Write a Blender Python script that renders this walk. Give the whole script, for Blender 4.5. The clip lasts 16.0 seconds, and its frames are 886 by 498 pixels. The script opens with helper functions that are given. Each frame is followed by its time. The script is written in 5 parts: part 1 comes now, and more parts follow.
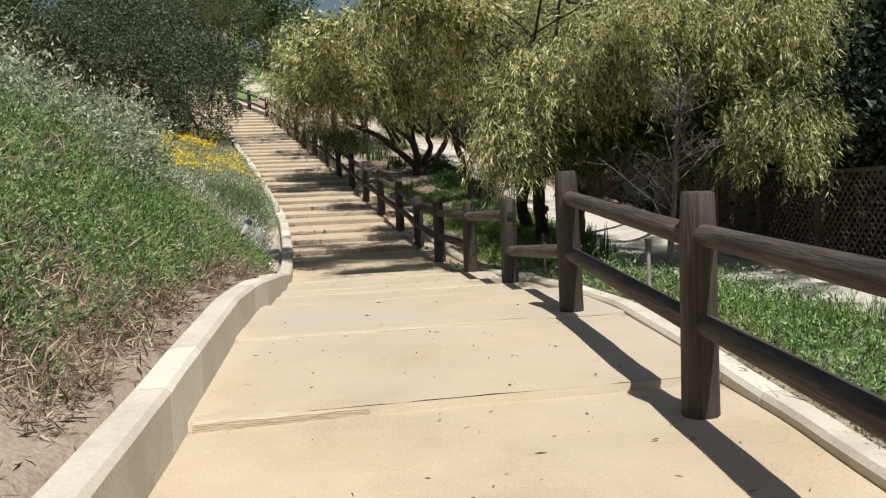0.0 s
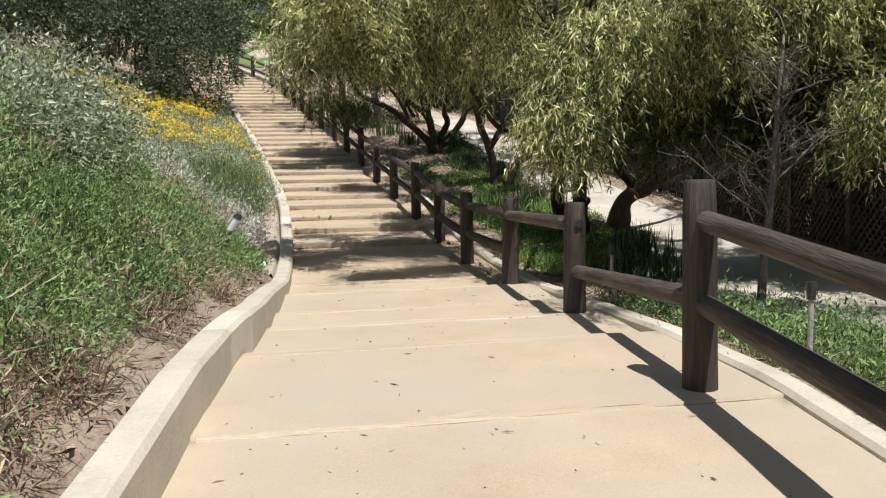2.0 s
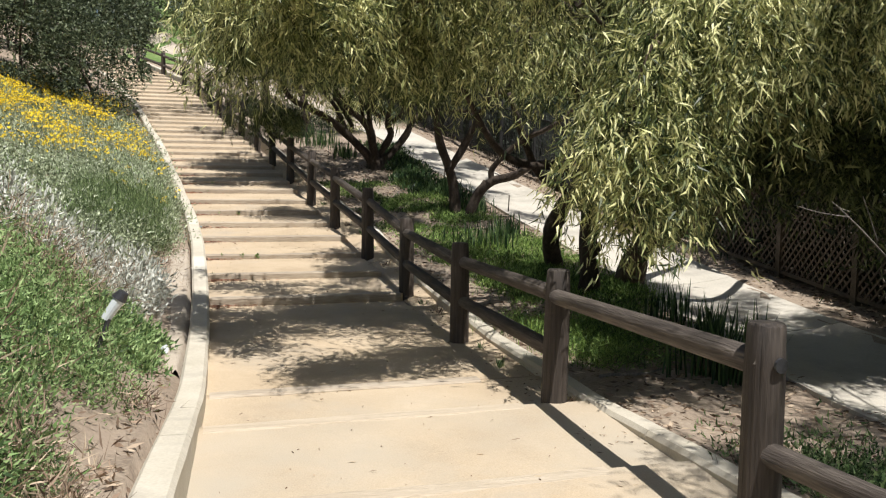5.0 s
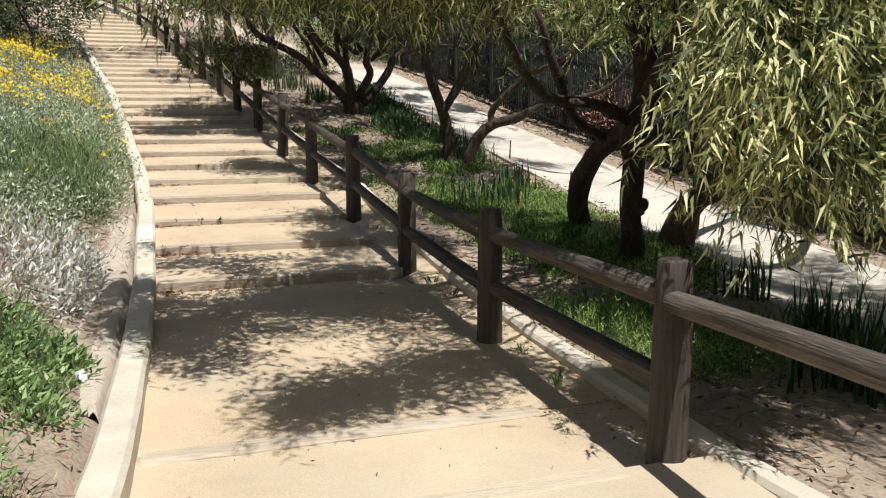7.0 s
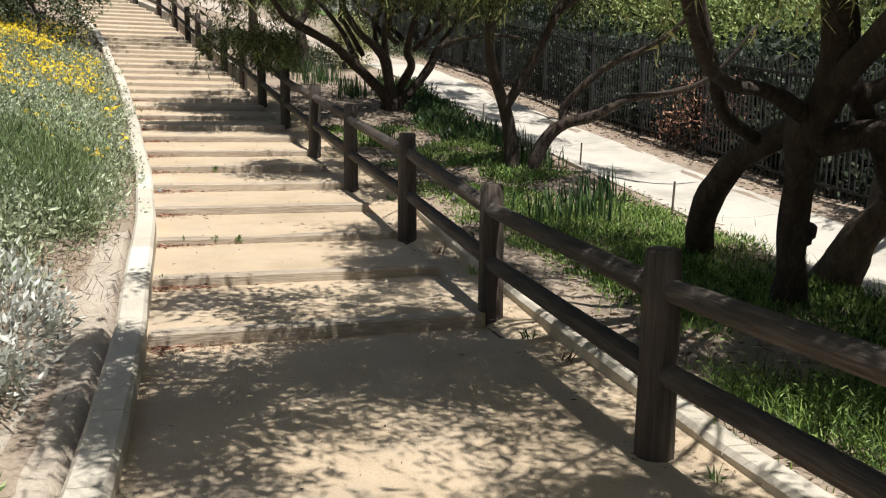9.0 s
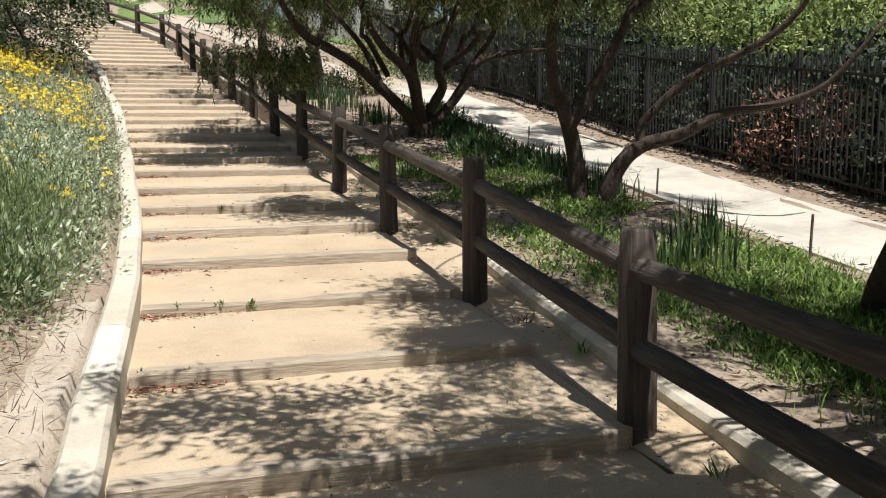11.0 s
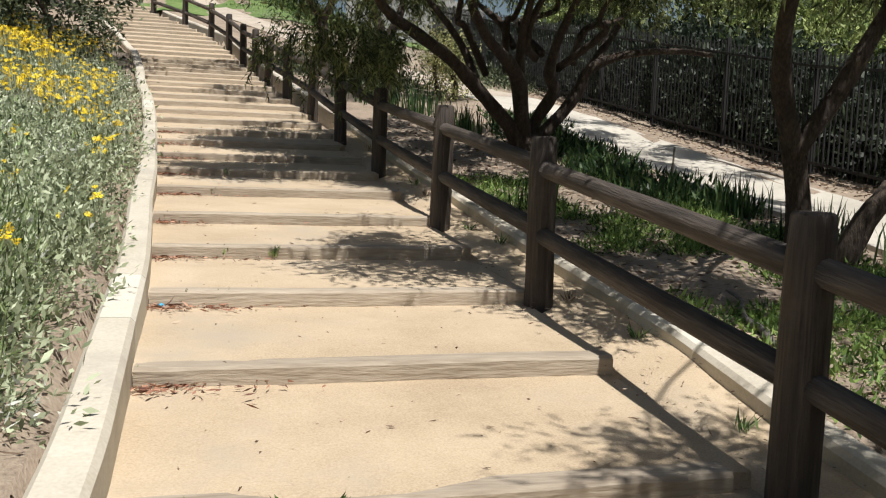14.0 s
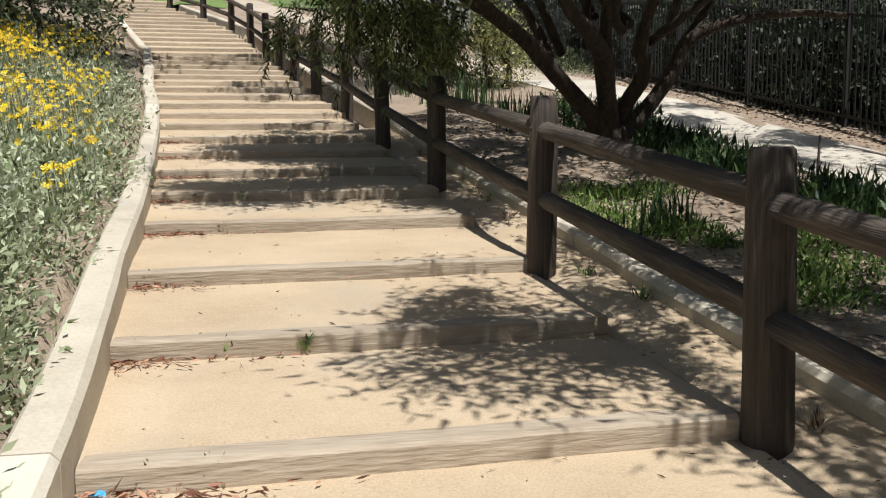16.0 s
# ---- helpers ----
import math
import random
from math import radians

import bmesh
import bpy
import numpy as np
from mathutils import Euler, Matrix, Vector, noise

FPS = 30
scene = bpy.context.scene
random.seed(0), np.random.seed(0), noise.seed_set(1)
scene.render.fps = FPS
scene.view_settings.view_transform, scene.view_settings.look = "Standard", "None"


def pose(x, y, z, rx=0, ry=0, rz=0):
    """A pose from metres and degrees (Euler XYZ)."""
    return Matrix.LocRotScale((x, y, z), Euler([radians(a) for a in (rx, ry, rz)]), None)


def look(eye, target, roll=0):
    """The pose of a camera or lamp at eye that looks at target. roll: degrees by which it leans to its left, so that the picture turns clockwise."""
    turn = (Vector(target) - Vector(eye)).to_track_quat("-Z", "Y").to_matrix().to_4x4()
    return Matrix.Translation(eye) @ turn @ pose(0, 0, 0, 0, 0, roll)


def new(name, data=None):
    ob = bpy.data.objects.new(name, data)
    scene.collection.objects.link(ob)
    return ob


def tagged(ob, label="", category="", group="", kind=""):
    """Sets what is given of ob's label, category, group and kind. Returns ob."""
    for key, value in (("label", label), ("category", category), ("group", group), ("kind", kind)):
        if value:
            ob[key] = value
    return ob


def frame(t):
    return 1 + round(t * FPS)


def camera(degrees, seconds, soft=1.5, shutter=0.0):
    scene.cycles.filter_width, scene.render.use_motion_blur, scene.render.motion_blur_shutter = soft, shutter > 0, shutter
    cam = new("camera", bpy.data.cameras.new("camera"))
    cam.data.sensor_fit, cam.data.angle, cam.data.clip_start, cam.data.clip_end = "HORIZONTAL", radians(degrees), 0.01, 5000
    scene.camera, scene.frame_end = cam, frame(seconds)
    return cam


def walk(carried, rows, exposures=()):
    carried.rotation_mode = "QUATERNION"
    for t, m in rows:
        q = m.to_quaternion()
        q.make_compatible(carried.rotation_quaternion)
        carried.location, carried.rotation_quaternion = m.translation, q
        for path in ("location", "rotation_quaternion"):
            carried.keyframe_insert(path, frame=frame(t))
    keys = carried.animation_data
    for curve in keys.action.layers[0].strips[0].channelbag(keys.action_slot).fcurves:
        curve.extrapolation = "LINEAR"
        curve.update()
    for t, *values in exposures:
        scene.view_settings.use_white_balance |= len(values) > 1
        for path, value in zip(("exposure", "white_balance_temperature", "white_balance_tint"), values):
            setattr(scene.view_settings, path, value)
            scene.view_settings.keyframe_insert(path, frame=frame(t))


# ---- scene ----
cam = camera(52.8, 16.0, soft=1.2)
PATH = [
    (0, (0.925, 1.693, 0.944), (1.24, 3.664, 0.813), -2.3),
    (0.5, (0.997, 2.232, 0.972), (1.241, 4.213, 0.848), -0.2),
    (1, (1.005, 2.752, 0.987), (1.205, 4.736, 0.833), 0.5),
    (1.5, (0.997, 3.268, 1.06), (1.261, 5.241, 0.866), -0.5),
    (2, (0.964, 3.827, 1.134), (1.269, 5.794, 0.944), -0.8),
    (2.5, (0.882, 4.386, 1.205), (1.222, 6.351, 1.054), -2.0),
    (3, (0.86, 4.881, 1.21), (1.254, 6.835, 1.049), -0.2),
    (3.5, (0.798, 5.413, 1.237), (1.198, 7.364, 1.056), 1.0),
    (3.7, (0.782, 5.643, 1.285), (1.211, 7.589, 1.111), 0.8),
    (5.8, (0.942, 8.015, 1.415), (1.451, 9.941, 1.242), 0.5),
    (6, (0.958, 8.205, 1.421), (1.472, 10.131, 1.254), 0.1),
    (6.5, (1.043, 8.769, 1.439), (1.59, 10.68, 1.217), -0.1),
    (7, (1.06, 9.265, 1.375), (1.608, 11.165, 1.08), -0.1),
    (7.5, (1.106, 9.798, 1.371), (1.659, 11.699, 1.091), -0.1),
    (8, (1.138, 10.325, 1.372), (1.665, 12.236, 1.108), -0.3),
    (8.5, (1.146, 10.919, 1.283), (1.689, 12.822, 0.997), -0.7),
    (9, (1.168, 11.476, 1.294), (1.672, 13.39, 1.004), 0.6),
    (9.2, (1.153, 11.663, 1.253), (1.636, 13.582, 0.968), 0.9),
    (11.3, (1.229, 13.814, 1.198), (1.704, 15.746, 0.992), -1.0),
    (11.5, (1.166, 13.964, 1.171), (1.611, 15.904, 0.979), -1.0),
    (12, (1.189, 14.482, 1.205), (1.55, 16.445, 1.078), -0.5),
    (12.5, (1.182, 15.006, 1.204), (1.474, 16.983, 1.113), -0.9),
    (13, (1.182, 15.511, 1.258), (1.53, 17.478, 1.161), -1.3),
    (13.5, (1.188, 16.154, 1.265), (1.568, 18.112, 1.12), 1.5),
    (14, (1.155, 16.789, 1.279), (1.557, 18.739, 1.087), 2.0),
    (14.5, (1.232, 17.341, 1.336), (1.628, 19.294, 1.163), 0.4),
    (15, (1.243, 17.904, 1.343), (1.622, 19.862, 1.195), -0.7),
    (15.5, (1.249, 18.491, 1.385), (1.624, 20.448, 1.208), 0.7),
    (16, (1.222, 19.077, 1.449), (1.546, 21.038, 1.229), -0.5),
]
walk(cam, [(t, look(eye, target, roll)) for t, eye, target, roll in PATH],
     exposures=[(0, 0.06), (1.5, 0.1), (3, 0.12), (6, 0.3), (9, 0.3), (12.5, 0.28), (13, 0.16), (14, 0.13), (15, 0.12), (16, 0.08)])

# ---- light ----
SUN = Vector((0.12, -0.43, 1.0)).normalized()
world = bpy.data.worlds.new("world")
scene.world = world
world.use_nodes = True
wn = world.node_tree.nodes
sky = wn.new("ShaderNodeTexSky")
sky.sky_type = "NISHITA"
sky.sun_disc = False
sky.air_density, sky.dust_density = 1.3, 1.6
sky.sun_elevation = math.asin(SUN.z)
sky.sun_rotation = math.atan2(SUN.x, SUN.y)
wn["Background"].inputs["Strength"].default_value = 0.05
world.node_tree.links.new(sky.outputs[0], wn["Background"].inputs[0])
sun = new("sun", bpy.data.lights.new("sun", "SUN"))
sun.data.energy, sun.data.angle, sun.data.color = 5.0, radians(0.53), (1.0, 0.972, 0.925)
sun.matrix_world = look(SUN * 60, (0, 0, 0))

rng = np.random.default_rng(7)


# ---- materials ----
def material(name, colours, scale=6.0, rough=0.9, bump=0.3, fine=60.0, island=0.0, leaf=False, stretch=(1, 1, 1), stain=None, metal=0.0, per_object=0.0):
    """A procedural surface: large and fine variation between colours, fine relief, random tone per piece."""
    m = bpy.data.materials.new(name)
    m.use_nodes = True
    nt = m.node_tree
    n, l = nt.nodes, nt.links
    bsdf = n["Principled BSDF"]
    bsdf.inputs["Roughness"].default_value = rough
    bsdf.inputs["Metallic"].default_value = metal
    geo = n.new("ShaderNodeTexCoord")
    mp = n.new("ShaderNodeMapping")
    mp.inputs["Scale"].default_value = stretch
    l.new(geo.outputs["Object"], mp.inputs[0])
    big = n.new("ShaderNodeTexNoise")
    big.inputs["Scale"].default_value = scale
    big.inputs["Detail"].default_value = 6
    big.inputs["Roughness"].default_value = 0.65
    l.new(mp.outputs[0], big.inputs["Vector"])
    small = n.new("ShaderNodeTexNoise")
    small.inputs["Scale"].default_value = fine
    small.inputs["Detail"].default_value = 4
    l.new(mp.outputs[0], small.inputs["Vector"])
    mix = n.new("ShaderNodeMath")
    mix.operation = "MULTIPLY_ADD"
    l.new(small.outputs["Fac"], mix.inputs[0])
    mix.inputs[1].default_value = 0.45
    half = n.new("ShaderNodeMath")
    half.operation = "MULTIPLY"
    l.new(big.outputs["Fac"], half.inputs[0])
    half.inputs[1].default_value = 0.6
    l.new(half.outputs[0], mix.inputs[2])
    ramp = n.new("ShaderNodeValToRGB")
    e = ramp.color_ramp.elements
    while len(e) < len(colours):
        e.new(0.5)
    for i, c in enumerate(colours):
        e[i].position = 0.34 + 0.36 * i / max(1, len(colours) - 1)
        e[i].color = (*c, 1)
    l.new(mix.outputs[0], ramp.inputs[0])
    colour = ramp.outputs[0]
    if island or per_object:
        src = n.new("ShaderNodeNewGeometry").outputs["Random Per Island"] if island else n.new("ShaderNodeObjectInfo").outputs["Random"]
        amount = island or per_object
        if island:
            jig = n.new("ShaderNodeMath")
            jig.operation = "MULTIPLY_ADD"
            l.new(src, jig.inputs[0])
            jig.inputs[1].default_value = 0.5
            l.new(mix.outputs[0], jig.inputs[2])
            off = n.new("ShaderNodeMath")
            off.operation = "SUBTRACT"
            l.new(jig.outputs[0], off.inputs[0])
            off.inputs[1].default_value = 0.25
            l.new(off.outputs[0], ramp.inputs[0])
        hsv = n.new("ShaderNodeHueSaturation")
        val = n.new("ShaderNodeMapRange")
        l.new(src, val.inputs[0])
        val.inputs[3].default_value, val.inputs[4].default_value = 1 - amount, 1 + amount
        l.new(val.outputs[0], hsv.inputs["Value"])
        l.new(colour, hsv.inputs["Color"])
        colour = hsv.outputs[0]
    if stain:
        st = n.new("ShaderNodeTexNoise")
        st.inputs["Scale"].default_value = stain[1]
        st.inputs["Detail"].default_value = 8
        st.inputs["Roughness"].default_value = 0.7
        l.new(geo.outputs["Object"], st.inputs["Vector"])
        sr = n.new("ShaderNodeMapRange")
        l.new(st.outputs["Fac"], sr.inputs[0])
        sr.inputs[1].default_value, sr.inputs[2].default_value = 0.52, 0.72
        sm = n.new("ShaderNodeMixRGB")
        l.new(sr.outputs[0], sm.inputs[0])
        l.new(colour, sm.inputs[1])
        sm.inputs[2].default_value = (*stain[0], 1)
        colour = sm.outputs[0]
    l.new(colour, bsdf.inputs["Base Color"])
    if bump:
        b = n.new("ShaderNodeBump")
        b.inputs["Strength"].default_value = bump
        b.inputs["Distance"].default_value = 0.02
        l.new(mix.outputs[0], b.inputs["Height"])
        l.new(b.outputs[0], bsdf.inputs["Normal"])
    if leaf:
        bsdf.inputs["Specular IOR Level"].default_value = 0.35
        tr = n.new("ShaderNodeBsdfTranslucent")
        l.new(colour, tr.inputs[0])
        ms = n.new("ShaderNodeMixShader")
        ms.inputs[0].default_value = 0.24
        l.new(bsdf.outputs[0], ms.inputs[1])
        l.new(tr.outputs[0], ms.inputs[2])
        l.new(ms.outputs[0], n["Material Output"].inputs[0])
    return m


SILLWOOD = material("dusty_sill_wood", [(0.40, 0.325, 0.24), (0.51, 0.425, 0.32), (0.60, 0.51, 0.40)], 4, 0.9, 0.8, 40, stretch=(0.3, 4, 4), per_object=0.08)
GRANITE = material("decomposed_granite", [(0.365, 0.275, 0.182), (0.50, 0.392, 0.268), (0.60, 0.485, 0.35)], 1.1, 0.95, 0.45, 110, stain=((0.44, 0.37, 0.285), 0.8))
nt = GRANITE.node_tree
co, sep = nt.nodes.new("ShaderNodeTexCoord"), nt.nodes.new("ShaderNodeSeparateXYZ")
nt.links.new(co.outputs["Object"], sep.inputs[0])
dust = nt.nodes.new("ShaderNodeValToRGB")
dust.color_ramp.elements[0].position, dust.color_ramp.elements[0].color = 0.20, (0.15, 0.15, 0.15, 1)
dust.color_ramp.elements[1].position, dust.color_ramp.elements[1].color = 0.32, (0.85, 0.85, 0.85, 1)
for at, c in ((0.52, 0.85), (0.62, 0.0)):
    e = dust.color_ramp.elements.new(at)
    e.color = (c, c, c, 1)
span = nt.nodes.new("ShaderNodeMath")
span.operation = "DIVIDE"
span.inputs[1].default_value = 22.0
nt.links.new(sep.outputs["Y"], span.inputs[0])
nt.links.new(span.outputs[0], dust.inputs[0])
cloudy = nt.nodes.new("ShaderNodeTexNoise")
cloudy.inputs["Scale"].default_value = 0.7
cloudy.inputs["Detail"].default_value = 7
cloudy.inputs["Roughness"].default_value = 0.6
nt.links.new(co.outputs["Object"], cloudy.inputs["Vector"])
share = nt.nodes.new("ShaderNodeMapRange")
share.inputs[1].default_value, share.inputs[2].default_value = 0.32, 0.6
nt.links.new(cloudy.outputs["Fac"], share.inputs[0])
amount = nt.nodes.new("ShaderNodeMath")
amount.operation = "MULTIPLY"
nt.links.new(dust.outputs[0], amount.inputs[0])
nt.links.new(share.outputs[0], amount.inputs[1])
grey = nt.nodes.new("ShaderNodeMixRGB")
bs = nt.nodes["Principled BSDF"]
nt.links.new(bs.inputs["Base Color"].links[0].from_socket, grey.inputs[1])
grey.inputs[2].default_value = (0.45, 0.395, 0.315, 1)
nt.links.new(amount.outputs[0], grey.inputs[0])
nt.links.new(grey.outputs[0], bs.inputs["Base Color"])
PALE_SOIL = material("pale_bare_soil", [(0.33, 0.275, 0.215), (0.45, 0.385, 0.31), (0.53, 0.465, 0.385)], 2.0, 0.95, 0.8, 60, stain=((0.33, 0.27, 0.21), 1.5))
SOIL = material("dry_soil", [(0.165, 0.125, 0.092), (0.31, 0.245, 0.185), (0.43, 0.355, 0.275)], 2.2, 0.97, 1.0, 45, stain=((0.28, 0.21, 0.16), 1.1))
CONCRETE = material("kerb_concrete", [(0.44, 0.395, 0.315), (0.54, 0.49, 0.40), (0.62, 0.57, 0.48)], 2.5, 0.85, 0.2, 70, stain=((0.40, 0.36, 0.30), 1.6))
PALECONCRETE = material("pale_kerb_concrete", [(0.54, 0.505, 0.42), (0.63, 0.59, 0.50), (0.69, 0.65, 0.56)], 2.5, 0.85, 0.2, 70, stain=((0.46, 0.42, 0.35), 1.6))
ROADMIX = material("path_concrete", [(0.43, 0.395, 0.335), (0.54, 0.50, 0.43), (0.60, 0.56, 0.49)], 1.2, 0.85, 0.15, 50, stain=((0.36, 0.33, 0.28), 0.7))
TIMBER = material("weathered_timber", [(0.27, 0.215, 0.16), (0.39, 0.325, 0.25), (0.50, 0.43, 0.34)], 3, 0.9, 0.7, 22, stretch=(0.35, 3, 3), per_object=0.12)
POSTWOOD = material("dark_stained_post_wood", [(0.022, 0.017, 0.014), (0.052, 0.04, 0.032), (0.10, 0.08, 0.065)], 5, 0.75, 1.0, 26, stretch=(3, 3, 0.16), per_object=0.2, stain=((0.105, 0.082, 0.066), 2.6))
RAILWOOD = material("dark_stained_rail_wood", [(0.030, 0.024, 0.020), (0.068, 0.054, 0.045), (0.15, 0.125, 0.105)], 9, 0.75, 1.0, 30, stretch=(0.18, 3, 3), per_object=0.15)
BARK = material("dark_bark", [(0.02, 0.015, 0.012), (0.055, 0.04, 0.03), (0.11, 0.085, 0.065)], 7, 0.95, 1.2, 40, stretch=(2, 2, 0.6))
REDBARK = material("warm_bark", [(0.05, 0.036, 0.027), (0.125, 0.088, 0.063), (0.21, 0.155, 0.11)], 7, 0.95, 1.2, 40, stretch=(2, 2, 0.6))
GREYBARK = material("pale_grey_bark", [(0.08, 0.07, 0.062), (0.19, 0.168, 0.152), (0.32, 0.295, 0.27)], 9, 0.95, 1.0, 50, stretch=(2, 2, 0.6))
WEEPLEAF = material("weeping_tree_leaf", [(0.05, 0.075, 0.026), (0.31, 0.34, 0.125), (0.69, 0.67, 0.34)], 0.9, 0.45, 0, 5, island=0.25, leaf=True)
# also stands for the shade inside the weeping tree's crown
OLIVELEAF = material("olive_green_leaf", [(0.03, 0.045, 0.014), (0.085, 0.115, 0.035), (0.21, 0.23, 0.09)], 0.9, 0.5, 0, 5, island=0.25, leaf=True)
BUSHLEAF = material("dark_shrub_leaf", [(0.028, 0.042, 0.02), (0.075, 0.10, 0.05), (0.17, 0.20, 0.115)], 0.8, 0.5, 0, 5, island=0.3, leaf=True)
FARLEAF = material("background_leaf", [(0.026, 0.045, 0.016), (0.08, 0.115, 0.035), (0.19, 0.23, 0.075)], 0.35, 0.55, 0, 3, island=0.3, leaf=True)
CONIFER = material("dark_conifer_leaf", [(0.012, 0.02, 0.012), (0.03, 0.045, 0.026), (0.06, 0.08, 0.045)], 0.5, 0.55, 0, 3, island=0.3, leaf=True)
WEED = material("green_weed", [(0.06, 0.11, 0.04), (0.16, 0.265, 0.088), (0.31, 0.42, 0.18)], 0.8, 0.6, 0, 4, island=0.25, leaf=True)
SAGE = material("grey_green_scrub", [(0.14, 0.17, 0.10), (0.30, 0.345, 0.215), (0.48, 0.52, 0.37)], 0.8, 0.6, 0, 4, island=0.25, leaf=True)
BEDLEAF = material("flower_bed_leaf", [(0.165, 0.20, 0.11), (0.33, 0.38, 0.225), (0.51, 0.56, 0.39)], 0.8, 0.6, 0, 4, island=0.25, leaf=True)
RUST = material("rust_litter", [(0.16, 0.07, 0.045), (0.30, 0.14, 0.09), (0.42, 0.24, 0.16)], 1.0, 0.85, 0, 4, island=0.3)
PALELEAF = material("light_shrub_leaf", [(0.07, 0.10, 0.03), (0.20, 0.255, 0.075), (0.36, 0.42, 0.15)], 0.4, 0.55, 0, 4, island=0.25, leaf=True)
SILVER = material("silver_grey_leaf", [(0.30, 0.315, 0.26), (0.54, 0.56, 0.49), (0.74, 0.75, 0.69)], 0.8, 0.7, 0, 4, island=0.2, leaf=True)
STRAW = material("dry_twig", [(0.13, 0.085, 0.055), (0.26, 0.18, 0.125), (0.42, 0.33, 0.24)], 1.0, 0.8, 0, 4, island=0.3)
PETAL = material("yellow_petal", [(0.68, 0.44, 0.008), (0.84, 0.60, 0.012), (0.90, 0.70, 0.03)], 0.9, 0.6, 0, 4, island=0.15, leaf=True)
STRAP = material("strap_leaf", [(0.02, 0.05, 0.02), (0.05, 0.10, 0.035), (0.11, 0.17, 0.06)], 1.2, 0.45, 0, 4, island=0.25, leaf=True)
LAWN = material("short_grass", [(0.05, 0.10, 0.02), (0.13, 0.23, 0.04), (0.26, 0.36, 0.08)], 0.5, 0.6, 0, 4, island=0.25, leaf=True)
FEATHER = material("feathery_leaf", [(0.05, 0.085, 0.03), (0.13, 0.19, 0.07), (0.25, 0.32, 0.14)], 0.8, 0.6, 0, 4, island=0.25, leaf=True)
LOWWEED = material("low_weed", [(0.06, 0.11, 0.03), (0.155, 0.26, 0.06), (0.29, 0.40, 0.12)], 0.8, 0.6, 0, 4, island=0.25, leaf=True)
HILLGRASS = material("hill_grass", [(0.06, 0.10, 0.03), (0.12, 0.19, 0.05), (0.2, 0.26, 0.09)], 0.5, 0.9, 0.8, 9)
IRON = material("black_iron", [(0.010, 0.010, 0.010), (0.016, 0.016, 0.016), (0.028, 0.026, 0.024)], 8, 0.75, 0.1, 60)
LATTICE = material("lattice_wood", [(0.05, 0.04, 0.03), (0.10, 0.08, 0.06), (0.16, 0.13, 0.10)], 8, 0.8, 0.4, 60)
GREYBOARD = material("grey_board", [(0.22, 0.21, 0.20), (0.36, 0.35, 0.33), (0.46, 0.45, 0.43)], 5, 0.85, 0.4, 40, per_object=0.15)
EARTH = material("pinkish_earth", [(0.36, 0.25, 0.195), (0.45, 0.325, 0.26), (0.52, 0.39, 0.32)], 2, 0.95, 0.6, 60, stain=((0.30, 0.22, 0.16), 0.9))
STEEL = material("black_plastic", [(0.02, 0.02, 0.022), (0.03, 0.03, 0.034), (0.05, 0.05, 0.055)], 8, 0.4, 0, 60)
WHITE = material("white_plastic", [(0.6, 0.66, 0.72), (0.7, 0.74, 0.78), (0.78, 0.8, 0.82)], 8, 0.4, 0, 60)


# ---- mesh helpers ----
def mesh_from(name, verts, faces, mat, parent=None, smooth=False, label=""):
    me = bpy.data.meshes.new(name)
    me.from_pydata([tuple(v) for v in verts], [], [tuple(f) for f in faces])
    me.materials.append(mat)
    if smooth:
        me.polygons.foreach_set("use_smooth", [True] * len(me.polygons))
    me.update()
    ob = new(name, me)
    ob.parent = parent
    if label:
        ob["label"] = label
    return ob


def quads_mesh(name, verts, mat, parent=None, corners=4, label=""):
    """Many loose polygons of as many corners each, fast."""
    n = len(verts)
    me = bpy.data.meshes.new(name)
    me.vertices.add(n)
    me.vertices.foreach_set("co", np.asarray(verts, dtype=np.float32).ravel())
    me.loops.add(n)
    me.loops.foreach_set("vertex_index", np.arange(n, dtype=np.int32))
    me.polygons.add(n // corners)
    me.polygons.foreach_set("loop_start", np.arange(0, n, corners, dtype=np.int32))
    me.polygons.foreach_set("loop_total", np.full(n // corners, corners, dtype=np.int32))
    me.materials.append(mat)
    me.update(calc_edges=True)
    ob = new(name, me)
    ob.parent = parent
    if label:
        ob["label"] = label
    return ob


def part(name, bm, mat, parent=None, label="", smooth=False):
    me = bpy.data.meshes.new(name)
    bm.to_mesh(me)
    bm.free()
    me.materials.append(mat)
    if smooth:
        me.polygons.foreach_set("use_smooth", [True] * len(me.polygons))
    ob = new(name, me)
    ob.parent = parent
    if label:
        ob["label"] = label
    return ob


def unit(v):
    return v / np.maximum(np.linalg.norm(v, axis=-1, keepdims=True), 1e-9)


def leaf_quads(pos, way, length, width, corners=4):
    """Pointed leaves: base, flank, tip, flank; or for small and far ones base, flank, tip."""
    n = len(pos)
    way = unit(way)
    side = unit(np.cross(way, rng.normal(size=(n, 3))))
    L, W = np.reshape(length, (-1, 1)), np.reshape(width, (-1, 1))
    if corners == 3:
        return np.stack([pos - side * W * 0.55, pos + way * L * 0.2 + side * W * 0.55, pos + way * L], axis=1).reshape(-1, 3)
    mid = pos + way * L * 0.45
    out = np.stack([pos, mid + side * W / 2, pos + way * L, mid - side * W / 2], axis=1)
    return out.reshape(-1, 3)


